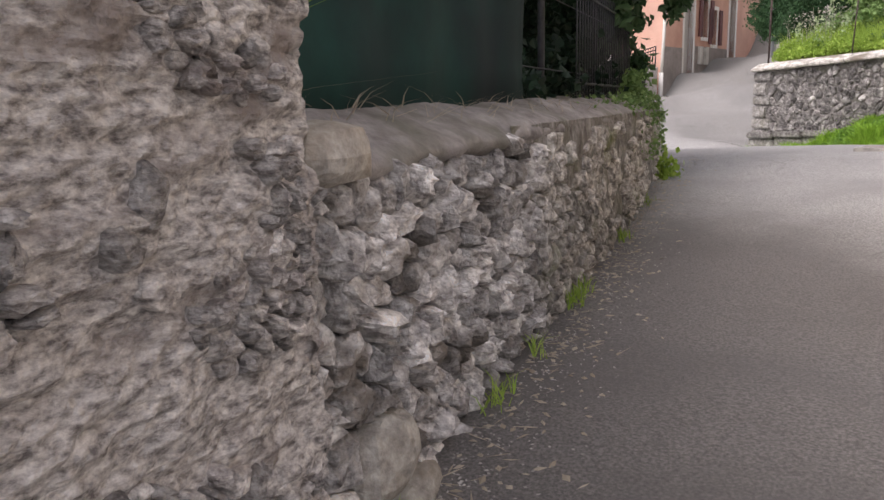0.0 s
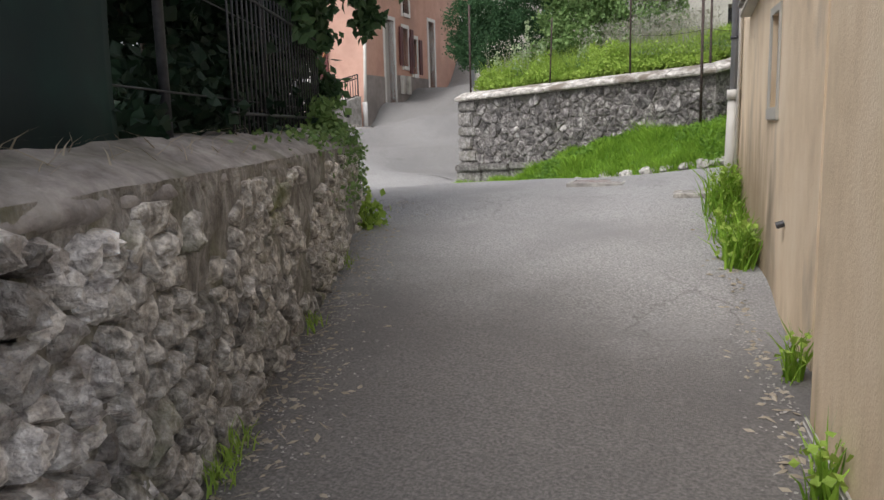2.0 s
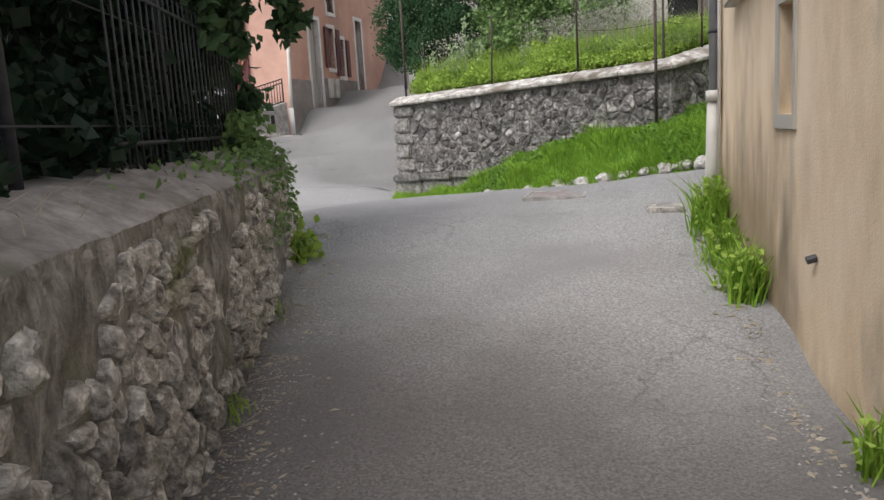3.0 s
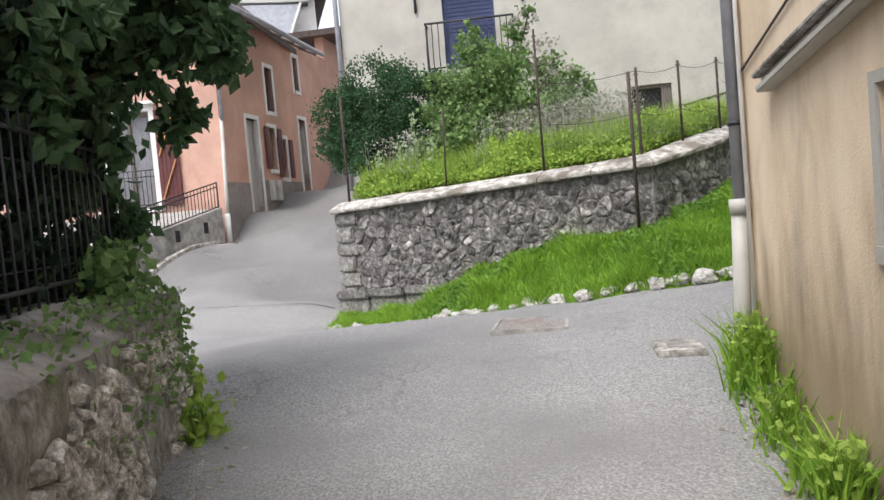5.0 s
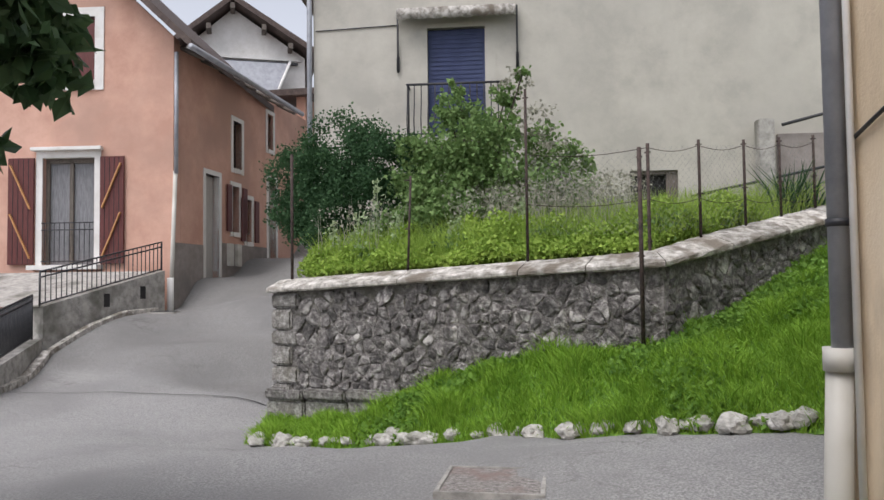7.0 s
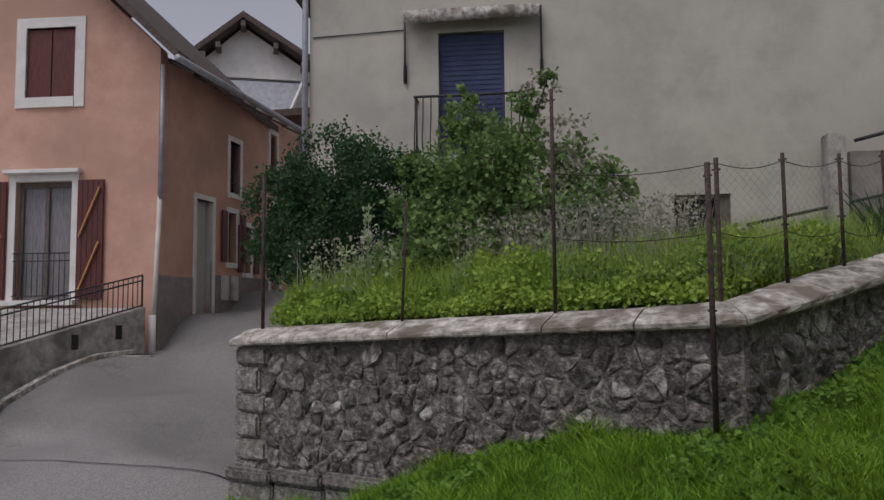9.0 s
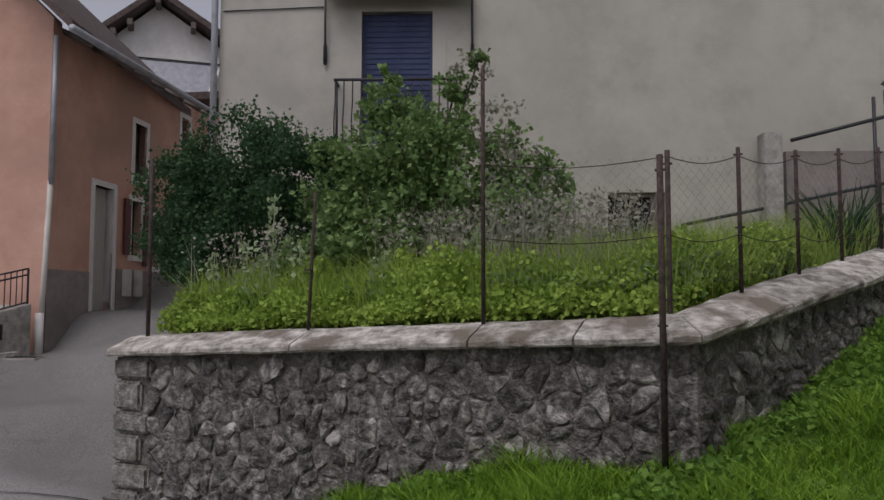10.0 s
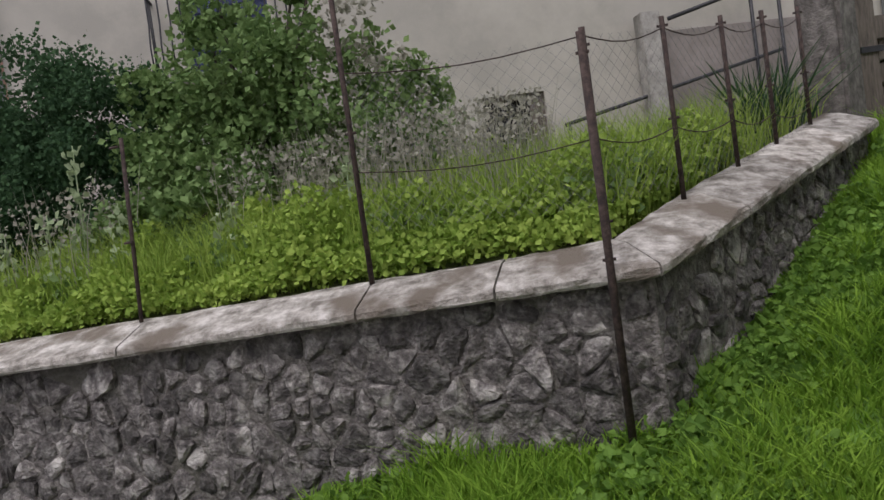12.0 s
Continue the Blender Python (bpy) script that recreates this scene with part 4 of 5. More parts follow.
boxpart("surround", BM, (DOOR[0], -0.012, DOOR[3]), (DOOR[1], 0.118, DOOR[3] + 0.12), CREAM, bd)
# scalloped awning, rolled in
awn = thing("awning", "faded scalloped canvas awning above the blue door", "awning", BM @ Vector((1.62, 0, 6.8)))
vs, fs = [], []
for k in range(61):
    x = 1.62 + 2.15 * k / 60
    drop = 0.03 * abs(math.sin(k / 60 * math.pi * 7.5))
    for y, z in ((-0.02, 6.84), (-0.3, 6.8), (-0.31, 6.62 - drop)):
        vs.append(BM @ Vector((x, y + 0.01 * math.sin(k * 0.9), z)))
fs = [(3 * k + j, 3 * k + 3 + j, 3 * k + 4 + j, 3 * k + 1 + j) for k in range(60) for j in range(2)]
cv = on(awn, link("canvas", vs, fs, COPING, awn, "", True))
cv.modifiers.new("thickness", "SOLIDIFY").thickness = 0.012
for x in (1.6, 3.79):
    on(awn, rodpart("arm", BM @ Vector((x, -0.05, 5.7)), BM @ Vector((x, -0.08, 6.86)), 0.018, IRON, awn))
    on(awn, rodpart("bracket", BM @ Vector((x, -0.04, 5.72)), BM @ Vector((x, -0.04, 6.0)), 0.03, IRON, awn))
# bellied balcony
bal = thing("balcony", "bellied black iron balcony before the blue door", "balcony", BM @ Vector((1.8, 0, 4.4)))
on(bal, boxpart("slab", BM, (1.75, -0.42, 4.32), (3.62, -0.002, 4.43), CONCRETE, bal, "grey concrete slab", 0.01))


def belly(z):
    return 0.3 + 0.1 * math.sin(min(1, max(0, (z - 4.43) / 0.6)) * math.pi)


for k in range(15):
    x = 1.8 + 1.76 * k / 14
    zs = [4.43 + 0.97 * j / 6 for j in range(7)]
    on(bal, tube("baluster", [BM @ Vector((x, -belly(z), z)) for z in zs], 0.011, 0.011, IRON, bal, "", 5))
for x in (1.8, 3.56):
    for y in (-0.1, -0.2):
        on(bal, rodpart("baluster", BM @ Vector((x, y, 4.43)), BM @ Vector((x, y, 5.4)), 0.011, IRON, bal, n=5))
    on(bal, rodpart("rail", BM @ Vector((x, -0.31, 5.4)), BM @ Vector((x, 0, 5.4)), 0.02, IRON, bal))
on(bal, rodpart("rail", BM @ Vector((1.78, -0.3, 5.4)), BM @ Vector((3.58, -0.3, 5.4)), 0.022, IRON, bal))
on(bal, rodpart("rail", BM @ Vector((1.78, -0.3, 4.5)), BM @ Vector((3.58, -0.3, 4.5)), 0.016, IRON, bal))
cw = boxpart("cellar_window", BM, (CELL[0], 0.2, CELL[2]), (CELL[1], 0.25, CELL[3]), DARK, house_b, "dark cellar opening with wooden leaf")
boxpart("frame", BM, (CELL[0], 0.05, CELL[3] - 0.06), (CELL[1], 0.199, CELL[3]), WOOD, cw)
boxpart("frame", BM, (CELL[0] + 0.64, 0.06, CELL[2]), (CELL[1], 0.12, CELL[3] - 0.06), WOOD, cw, "bluish wooden leaf")
rodpart("drainpipe", BM @ Vector((-0.06, -0.07, 2.2)), BM @ Vector((-0.06, -0.07, 10.9)), 0.05, ZINC, house_b, "grey zinc drainpipe", n=12)
rodpart("drainpipe", BM @ Vector((11.6, -0.07, 3.0)), BM @ Vector((11.6, -0.07, 10.9)), 0.05, ZINC, house_b, "grey zinc drainpipe", n=12)
rodpart("cable", BM @ Vector((0.05, -0.015, 6.55)), BM @ Vector((1.6, -0.015, 6.6)), 0.01, IRON, house_b, "thin black cable")
boxpart("buttress", BM, (7.9, -0.36, 2.5), (8.16, -0.1, 4.58), CONCRETE, house_b, "pale concrete pier", 0.012)
boxpart("ramp_wall", BM, (8.3, -0.12, 2.5), (10.4, -0.002, 4.35), PLINTH, house_b, "grey rendered ramp wall")
# ramp parapet with handrails
ramp = thing("ramp_rail", "dark steel handrail along the house ramp", "handrail", BM @ Vector((6.8, -0.3, 3.0)))
on(ramp, rodpart("rail", BM @ Vector((6.75, -0.25, 3.27)), BM @ Vector((9.9, -0.25, 3.92)), 0.025, IRON, ramp))
on(ramp, rodpart("rail", BM @ Vector((8.32, -0.25, 4.48)), BM @ Vector((10.0, -0.25, 4.9)), 0.028, IRON, ramp))
for x, z in ((6.8, 3.28), (9.5, 5.1), (9.9, 4.88)):
    on(ramp, rodpart("post", BM @ Vector((x, -0.25, 2.4)), BM @ Vector((x, -0.25, z)), 0.025, IRON, ramp))
# ---------- fence posts of the garden ----------
def post(p, z0, z1, r=0.022, label="thin rusty steel fence post on the stone wall", lean=(0, 0)):
    t = thing("fence_post", label, "fence post", (p[0], p[1], z0), "posts of the garden fence")
    on(t, rodpart("shaft", (p[0], p[1], z0), (p[0] + lean[0], p[1] + lean[1], z1), r, RUST, t, n=6))
    for k in (0.45, 0.95):
        on(t, rodpart("wire_clip", (p[0] - 0.03, p[1], z0 + (z1 - z0) * k), (p[0] + 0.03, p[1], z0 + (z1 - z0) * k), 0.008, RUST, t, n=5))
    return t


post((0.1, 0.2), 1.85, 3.45, 0.019)
post((1.8, 0.2), 1.93, 3.05, 0.014, lean=(0.02, 0.05))
post((3.28, 0.2), 2.0, 3.85, 0.015)
post((4.53, 0.3), 1.4, 3.16, 0.018)
tallpost = post((4.55, -0.1), 1.2, 3.06, 0.021, "rusty angle-iron post standing before the wall")
for k, z in ((0.8, 3.24), (1.5, 3.3), (2.1, 3.38), (2.72, 3.46)):
    c = KINK + WING * k + Vector((-0.2, 0.12, 0))
    post((c.x, c.y), top2(k) + 0.15, z, 0.016)
# concrete pillar and timber gate at the end of the wing
pil = thing("gate_pillar", "weathered grey stone gate pillar", "pillar", (6.35, 2.95, 2.2))
plm = face_frame((5.98, 3.2, 0), (0.866, -0.5))
on(pil, boxpart("shaft", plm, (0, 0, 1.5), (0.33, 0.42, 4.15), PILLAR, pil, "", 0.03))
on(pil, boxpart("cap", plm, (-0.012, -0.012, 4.152), (0.342, 0.432, 4.2), PILLAR, pil, "", 0.02))
gpost = thing("gate_post", "dark weathered timber gate post", "post", (6.62, 3.75, 2.4))
gm = face_frame((6.5, 3.72, 0), (0.94, 0.34))
on(gpost, boxpart("shaft", gm, (0, 0, 1.8), (0.22, 0.22, 4.1), WOOD, gpost, "", 0.015))
on(gpost, boxpart("hinge", gm, (0.05, -0.02, 3.2), (0.3, -0.002, 3.25), IRON, gpost, "rusty strap hinge"))
gate = thing("timber_gate", "dark grey weathered timber gate", "gate", (6.9, 3.9, 2.6))
for k, h in enumerate((0.15, 0.17, 0.14, 0.2)):
    z = 2.75 + 0.19 * k
    on(gate, boxpart("board", gm, (0.26, 0.08 + 0.008 * (k % 2), z), (3.6, 0.12 + 0.008 * (k % 2), z + h), WOOD, gate, "", 0.008))
for x in (0.3, 1.9, 3.45):
    on(gate, boxpart("upright", gm, (x, 0.13, 2.5), (x + 0.12, 0.21, 3.5), WOOD, gate, "", 0.01))

# ---------- leaves, blades and stems ----------
def leaf_mesh(name, pts, size, mat, parent=None, label="", seed=3, up=0.3, slim=0.45):
    """Many small folded leaves, one at each place."""
    r = np.random.default_rng(seed)
    p = np.asarray(pts, float)
    n = len(p)
    d = r.normal(size=(n, 3))
    d[:, 2] -= up
    d /= np.linalg.norm(d, axis=1)[:, None]
    w = np.cross(d, r.normal(size=(n, 3)))
    w /= np.linalg.norm(w, axis=1)[:, None] + 1e-9
    nn = np.cross(d, w)
    L = size * r.uniform(0.55, 1.35, (n, 1))
    a = p
    b = p + d * L * 0.5 + w * L * slim + nn * L * 0.1
    c = p + d * L
    e = p + d * L * 0.5 - w * L * slim + nn * L * 0.1
    v = np.stack([a, b, c, e], 1).reshape(-1, 3)
    f = np.arange(4 * n).reshape(-1, 4)
    f = np.concatenate([f[:, [0, 1, 2]], f[:, [0, 2, 3]]])
    return link(name, v.tolist(), f.tolist(), mat, parent, label)


def blade_mesh(name, pts, height, width, mat, parent=None, label="", seed=5, lean=0.35):
    r = np.random.default_rng(seed)
    p = np.asarray(pts, float)
    n = len(p)
    ang = r.uniform(0, 2 * np.pi, n)
    side = np.stack([np.cos(ang), np.sin(ang), np.zeros(n)], 1)
    ld = r.normal(size=(n, 3)) * lean
    ld[:, 2] = 0
    h = (np.asarray(height) * r.uniform(0.5, 1.3, n))[:, None]
    w = width * r.uniform(0.7, 1.3, (n, 1))
    upv = np.array([[0, 0, 1.0]])
    m = p + upv * h * 0.6 + ld * h * 0.35
    tip = p + upv * h + ld * h
    v = np.stack([p - side * w, p + side * w, m + side * w * 0.7, m - side * w * 0.7, tip], 1).reshape(-1, 3)
    k = (np.arange(n) * 5)[:, None]
    q = k + np.array([[0, 1, 2, 3]])
    t = k + np.array([[3, 2, 4]])
    return link(name, v.tolist(), q.tolist() + t.tolist(), mat, parent, label)


def clump_points(balls, n, seed, shell=0.55):
    """Places in a crown made of many uneven clumps, thinned by noise so that it has gaps."""
    r = np.random.default_rng(seed)
    out = []
    vol = np.array([b[3] ** 2 for b in balls])
    for (x, y, z, rad), k in zip(balls, (n * vol / vol.sum()).astype(int)):
        sub = r.normal(size=(max(4, int(rad * 70)), 3))
        sub /= np.linalg.norm(sub, axis=1)[:, None]
        sub *= rad * r.uniform(shell, 1.0, (len(sub), 1)) * np.array([[1, 1, 0.9]])
        pick = r.integers(0, len(sub), k)
        q = sub[pick] + r.normal(size=(k, 3)) * rad * 0.13
        out.append(q + np.array([[x, y, z]]))
    return np.concatenate(out)


def stems(name, base, tips, r0, mat, parent):
    for t in tips:
        b = Vector(base)
        on(parent, tube(name, [b, b.lerp(Vector(t), 0.5) + Vector((0.05, -0.04, 0.08)), t], r0, r0 * 0.25, mat, parent))


# sagging wire netting between the posts
net = thing("wire_netting", "sagging thin wire netting between the fence posts", "wire netting", (4.5, 0.3, 2.2))
WN = [Vector((3.28, 0.2, 0)), Vector((4.53, 0.3, 0))] + [KINK + WING * k + Vector((-0.2, 0.12, 0)) for k in (0.8, 1.5, 2.1, 2.72)]
ztop = [3.15, 3.12, 3.18, 3.24, 3.3, 3.38]
for lev, f in (("top_wire", 1.0), ("middle_wire", 0.5)):
    for a, b, za, zb in zip(WN, WN[1:], ztop, ztop[1:]):
        za2, zb2 = 2.1 + (za - 2.1) * f, 2.1 + (zb - 2.1) * f
        pts = []
        for k in range(7):
            c = a.lerp(b, k / 6)
            c.z = za2 + (zb2 - za2) * k / 6 - 0.05 * math.sin(k / 6 * math.pi)
            pts.append(c)
        on(net, tube(lev, pts, 0.004, 0.004, RUST, net, "", 4))
bm = bmesh.new()
for a, b, za, zb in zip(WN, WN[1:], ztop, ztop[1:]):
    L, H = (b - a).length, 0.85
    u = (b - a) / L
    c = -H
    while c < L:
        t0, t1 = max(0, -c), min(H, L - c)
        if t1 > t0 + 0.02:
            for flip in (0, 1):
                x0, x1 = c + t0, c + t1
                if flip:
                    x0, x1 = L - x0, L - x1
                p, q = a + u * x0, a + u * x1
                p.z, q.z = za + (zb - za) * x0 / L - H + t0, za + (zb - za) * x1 / L - H + t1
                rod(bm, p, q, 0.0009, n=3)
        c += 0.075
tagged(on(net, part("mesh", bm, GALV, net)), kind="stuff")

# dark clipped hedge bush and pale shrub in the garden
def bush(name, label, base, balls, n, size, mat, seed, extra=None):
    t = thing(name, label, "bush", base)
    (stems("stem", base, [b[:3] for b in balls], 0.035, BARK, t))
    on(t, leaf_mesh("foliage", clump_points(balls, n, seed), size, mat, t, "", seed))
    if extra:
        on(t, leaf_mesh("blossom", clump_points(*extra), size * 0.8, SEED, t, "pale flower clusters", seed + 9))
    return t


bush("dark_bush", "dense dark green conifer bush by the cream house", (-0.6, 2.3, 2.3),
     [(-1.1, 2.0, 3.5, 0.62), (-0.5, 2.2, 3.75, 0.7), (0.1, 2.2, 3.6, 0.62), (-0.9, 1.9, 2.9, 0.6), (0.0, 1.9, 2.95, 0.65), (-0.4, 1.7, 2.7, 0.55), (-1.45, 2.2, 3.0, 0.45)], 44000, 0.042, HEDGE, 11)
bush("shrub", "tall loose light green shrub with pale flower clusters", (1.5, 2.3, 2.3),
     [(1.0, 2.2, 3.3, 0.6), (1.5, 2.2, 3.75, 0.62), (2.2, 2.3, 3.5, 0.65), (2.75, 2.4, 3.1, 0.6), (1.2, 2.0, 2.85, 0.6), (2.0, 2.0, 2.8, 0.7), (2.8, 2.2, 2.7, 0.5), (1.35, 2.1, 4.25, 0.25), (1.5, 2.1, 4.55, 0.14), (2.15, 2.2, 4.35, 0.2), (2.4, 2.2, 4.6, 0.12), (0.75, 2.1, 3.7, 0.3)],
     27000, 0.06, SHRUB, 12, ([(2.6, 2.2, 3.9, 0.35), (2.9, 2.2, 3.4, 0.35), (2.3, 2.2, 4.5, 0.22), (2.6, 2.1, 3.1, 0.3)], 900, 14))
bush("shrub", "low bright green shrub before the larger bushes", (0.9, 1.6, 2.15),
     [(0.9, 1.5, 2.55, 0.38), (1.5, 1.5, 2.6, 0.42), (0.4, 1.5, 2.4, 0.3), (2.0, 1.5, 2.5, 0.35)], 7000, 0.06, SHRUB, 15)

# overgrown garden plants, uncountable
rg = np.random.default_rng(21)


def garden_pts(n, y0, y1, x0=0.15, x1=1.0):
    y = rg.uniform(y0, y1, n)
    lo, hi = np.maximum(-1.6, -0.2 * y) + x0, 4.62 + 0.577 * (y - 0.3) - 0.15
    x = lo + (hi - lo) * rg.uniform(0, 1, n)
    return x, y


x, y = garden_pts(56000, 0.3, 1.9)
hgt = 0.08 + 0.05 * x / 4.7 + 0.6 * np.array([0.5 + 0.5 * noise.noise(Vector((a * 2.1, b * 1.8, 5))) for a, b in zip(x, y)]) ** 1.5
hgt *= 0.3 + 0.7 * np.clip((y - 0.3) / 0.45 + 0.25 * np.sin(x * 5.1) + 0.2 * np.sin(x * 11.7), 0, 1)
z0 = np.array([garden_z(a, b) for a, b in zip(x, y)])
tagged(leaf_mesh("weed_carpet", np.stack([x, y, z0 + 0.05 + rg.uniform(0, 1, len(x)) ** 0.7 * hgt], 1), 0.042, WEEDS, None, "", 31, 0.0), "yellow-green low weeds along the wall top", "weeds", "", "stuff")
x, y = garden_pts(14000, 0.55, 3.2)
z0 = np.array([garden_z(a, b) for a, b in zip(x, y)])
tagged(blade_mesh("tall_grass", np.stack([x, y, z0], 1), 0.5, 0.005, WEEDS, None, "", 32, 0.35), "tall uncut garden grass", "grass", "", "stuff")
x, y = garden_pts(9000, 0.6, 2.0)
z0 = np.array([garden_z(a, b) + 0.05 + 0.3 * max(0, noise.noise(Vector((a * 1.7, b * 1.7, 9)))) for a, b in zip(x, y)])
keep = np.array([noise.noise(Vector((a * 1.7, b * 1.7, 9))) > 0 for a, b in zip(x, y)])
tagged(leaf_mesh("bramble_patch", np.stack([x, y, z0 + rg.uniform(0, 0.2, len(x))], 1)[keep], 0.055, SHRUB, None, "", 36), "darker bramble leaves among the garden weeds", "weeds", "", "stuff")
x = np.concatenate([rg.uniform(1.9, 4.1, 620), rg.uniform(0.1, 1.2, 70)])
y = np.concatenate([rg.uniform(0.9, 2.2, 620), rg.uniform(0.6, 1.4, 70)])
z0 = np.array([garden_z(a, b) for a, b in zip(x, y)])
tagged(blade_mesh("dry_stalks", np.stack([x, y, z0], 1), 0.85, 0.005, SEED, None, "", 33, 0.14), "dry grey seed stalks in the garden", "grass", "", "stuff")
hp = []
for a, b, c in zip(x, y, z0):
    for k in range(4):
        hp.append((a + rg.normal() * 0.03, b + rg.normal() * 0.03, c + 0.55 + 0.35 * rg.uniform()))
tagged(leaf_mesh("seed_heads", hp, 0.035, SEED, None, "", 34), "dry seed heads above the garden grass", "grass", "", "stuff")


def tall_weed(p, h, label="tall pale broad-leaved weed"):
    t = thing("tall_weed", label, "weed", p)
    on(t, rodpart("stem", p, (p[0] + 0.04, p[1], p[2] + h), 0.008, PALEWEED, t, r1=0.004, n=5))
    q = []
    r = random.Random(int(p[0] * 100))
    for k in range(26):
        f = k / 26
        for _ in range(3):
            q.append((p[0] + 0.04 * f + r.gauss(0, 0.035 + 0.05 * (1 - f)), p[1] + r.gauss(0, 0.05), p[2] + h * (0.15 + 0.85 * f)))
    on(t, leaf_mesh("foliage", q, 0.06, PALEWEED, t, "", int(p[0] * 50) + 7))
    return t


for px, py, ph in ((0.95, 0.8, 1.2), (0.72, 0.72, 0.8), (1.2, 0.85, 0.75), (2.9, 0.9, 0.7), (0.3, 0.75, 0.7), (2.1, 0.8, 0.6)):
    tall_weed((px, py, garden_z(px, py)), ph)
yu = thing("yucca", "spiky dark green yucca clump by the pillar", "plant", (5.7, 2.75, 2.5))
on(yu, blade_mesh("foliage", [(5.62 + 0.25 * math.cos(k * 2.4) * (k % 7) / 7, 2.8 + 0.25 * math.sin(k * 2.4) * (k % 7) / 7, 2.45) for k in range(170)], 0.62, 0.016, HEDGE, yu, "", 41, 0.5))

# grass of the bank, thick near the path
bn = np.array(bv)
cells = np.array(bf)
rb = np.random.default_rng(51)
area = np.linalg.norm(np.cross(bn[cells[:, 1]] - bn[cells[:, 0]], bn[cells[:, 3]] - bn[cells[:, 0]]), axis=1)
cen = bn[cells].mean(1)
wgt = area * (cen[:, 0] < 7.5)
pick = rb.choice(len(cells), 60000, p=wgt / wgt.sum())
u, v = rb.uniform(0, 1, (60000, 1)), rb.uniform(0, 1, (60000, 1))
gp = bn[cells[pick, 0]] * (1 - u) * (1 - v) + bn[cells[pick, 1]] * u * (1 - v) + bn[cells[pick, 2]] * u * v + bn[cells[pick, 3]] * (1 - u) * v
gh = 0.06 + 0.22 * np.array([max(0, 0.5 + 0.7 * noise.noise(Vector(p) * 2.4)) for p in gp.tolist()]) ** 1.8
tagged(blade_mesh("bank_grass", gp, gh, 0.006, GRASS, None, "", 52, 0.6), "bright green grass of the bank", "grass", "", "stuff")
wp = gp[(np.array([noise.noise(Vector(p) * 1.1 + Vector((3, 1, 0))) for p in gp.tolist()]) > 0.12)][:9000]
tagged(leaf_mesh("bank_clover", wp + np.array([[0, 0, 0.07]]), 0.055, BANKWEED, None, "", 53), "broad leaves among the bank grass", "grass", "", "stuff")


nt = []
for k in range(9000):
    i = 4 + int(rb.integers(0, 3))
    f = rb.uniform()
    a = Vector(FOOT[i]).lerp(Vector(FOOT[i + 1]), f)
    b = Vector(EDGE[i]).lerp(Vector(EDGE[i + 1]), f)
    q = a.lerp(b, abs(rb.normal()) * 0.13 + 0.02)
    if noise.noise(q * 2.0) > -0.15:
        nt.append((q.x, q.y, q.z + rb.uniform(0.03, 0.18)))
tagged(leaf_mesh("nettle_fringe", nt, 0.05, BANKWEED, None, "", 54), "leafy nettles growing along the wall foot", "weeds", "", "stuff")


# stones along the foot of the bank
def boulder(p, r, label="pale rounded limestone by the road edge"):
    bm = bmesh.new()
    bmesh.ops.create_icosphere(bm, subdivisions=3, radius=1)
    rr = random.Random(int(p[0] * 1000))
    off = Vector((rr.random() * 9, rr.random() * 9, 0))
    sx, sy, sz = rr.uniform(0.8, 1.5), rr.uniform(0.7, 1.1), rr.uniform(0.55, 0.9)
    for v in bm.verts:
        k = 1 + 0.45 * noise.noise(v.co * 1.1 + off) + 0.2 * noise.noise(v.co * 2.6 + off) + 0.08 * noise.noise(v.co * 6 + off)
        v.co = Vector((v.co.x * sx, v.co.y * sy, v.co.z * sz)) * r * k + Vector(p)
    return tagged(part("edge_stone", bm, PALE, None), label, "stone", "stones along the bank")


PALE = material("pale_limestone", [(0.3, 0.29, 0.26), (0.48, 0.46, 0.42), (0.62, 0.6, 0.56)], 14, 0.9, 0.6, 10, (0.25, 0.25, 0.2), 5)
rs = random.Random(61)
for k in range(46):
    f = k / 45
    x = 0.1 + 5.85 * f + rs.uniform(-0.08, 0.08)
    j = max(i for i in range(len(EDGE)) if EDGE[i][0] <= max(x, EDGE[0][0]))
    e0, e1 = EDGE[j], EDGE[j + 1]
    q = (x - e0[0]) / (e1[0] - e0[0])
    if rs.random() < 0.14 and k > 4:
        continue
    boulder((x, e0[1] + q * (e1[1] - e0[1]) + rs.uniform(0.0, 0.14), e0[2] + q * (e1[2] - e0[2]) + 0.05), rs.uniform(0.06, 0.115))

sv2 = []
for k in range(41):
    q = k / 40
    x, y = -0.7 - 3.85 * q, 0.6 - 1.18 * q + 0.03 * noise.noise(Vector((q * 9, 0, 0)))
    for o in (-0.01, 0.01):
        sv2.append((x, y + o, ground_z(x, y + o) + 0.012))
tagged(link("tar_seam", sv2, [(2 * k, 2 * k + 2, 2 * k + 3, 2 * k + 1) for k in range(40)], DARK, None), "dark tar seam across the street asphalt", "road seam", "", "structure")

# manhole, drain block and patch in the road
mh = thing("manhole_cover", "worn grey rectangular manhole cover in the asphalt", "manhole cover", (4.1, -2.5, 0.45))
mm = face_frame((4.04, -3.15, 0), (0.66, 0.24))
zc = sum(ground_z(*(mm @ Vector((a, b, 0)))[:2]) for a in (0, 0.68) for b in (0, 0.68)) / 4 + 0.012
for a, b in (((0, 0), (0.68, 0.025)), ((0, 0.655), (0.68, 0.68)), ((0, 0.025), (0.03, 0.655)), ((0.65, 0.025), (0.68, 0.655))):
    on(mh, boxpart("frame", mm, (*a, zc - 0.08), (*b, zc + 0.008), CONCRETE, mh, "pale worn frame", 0.004))
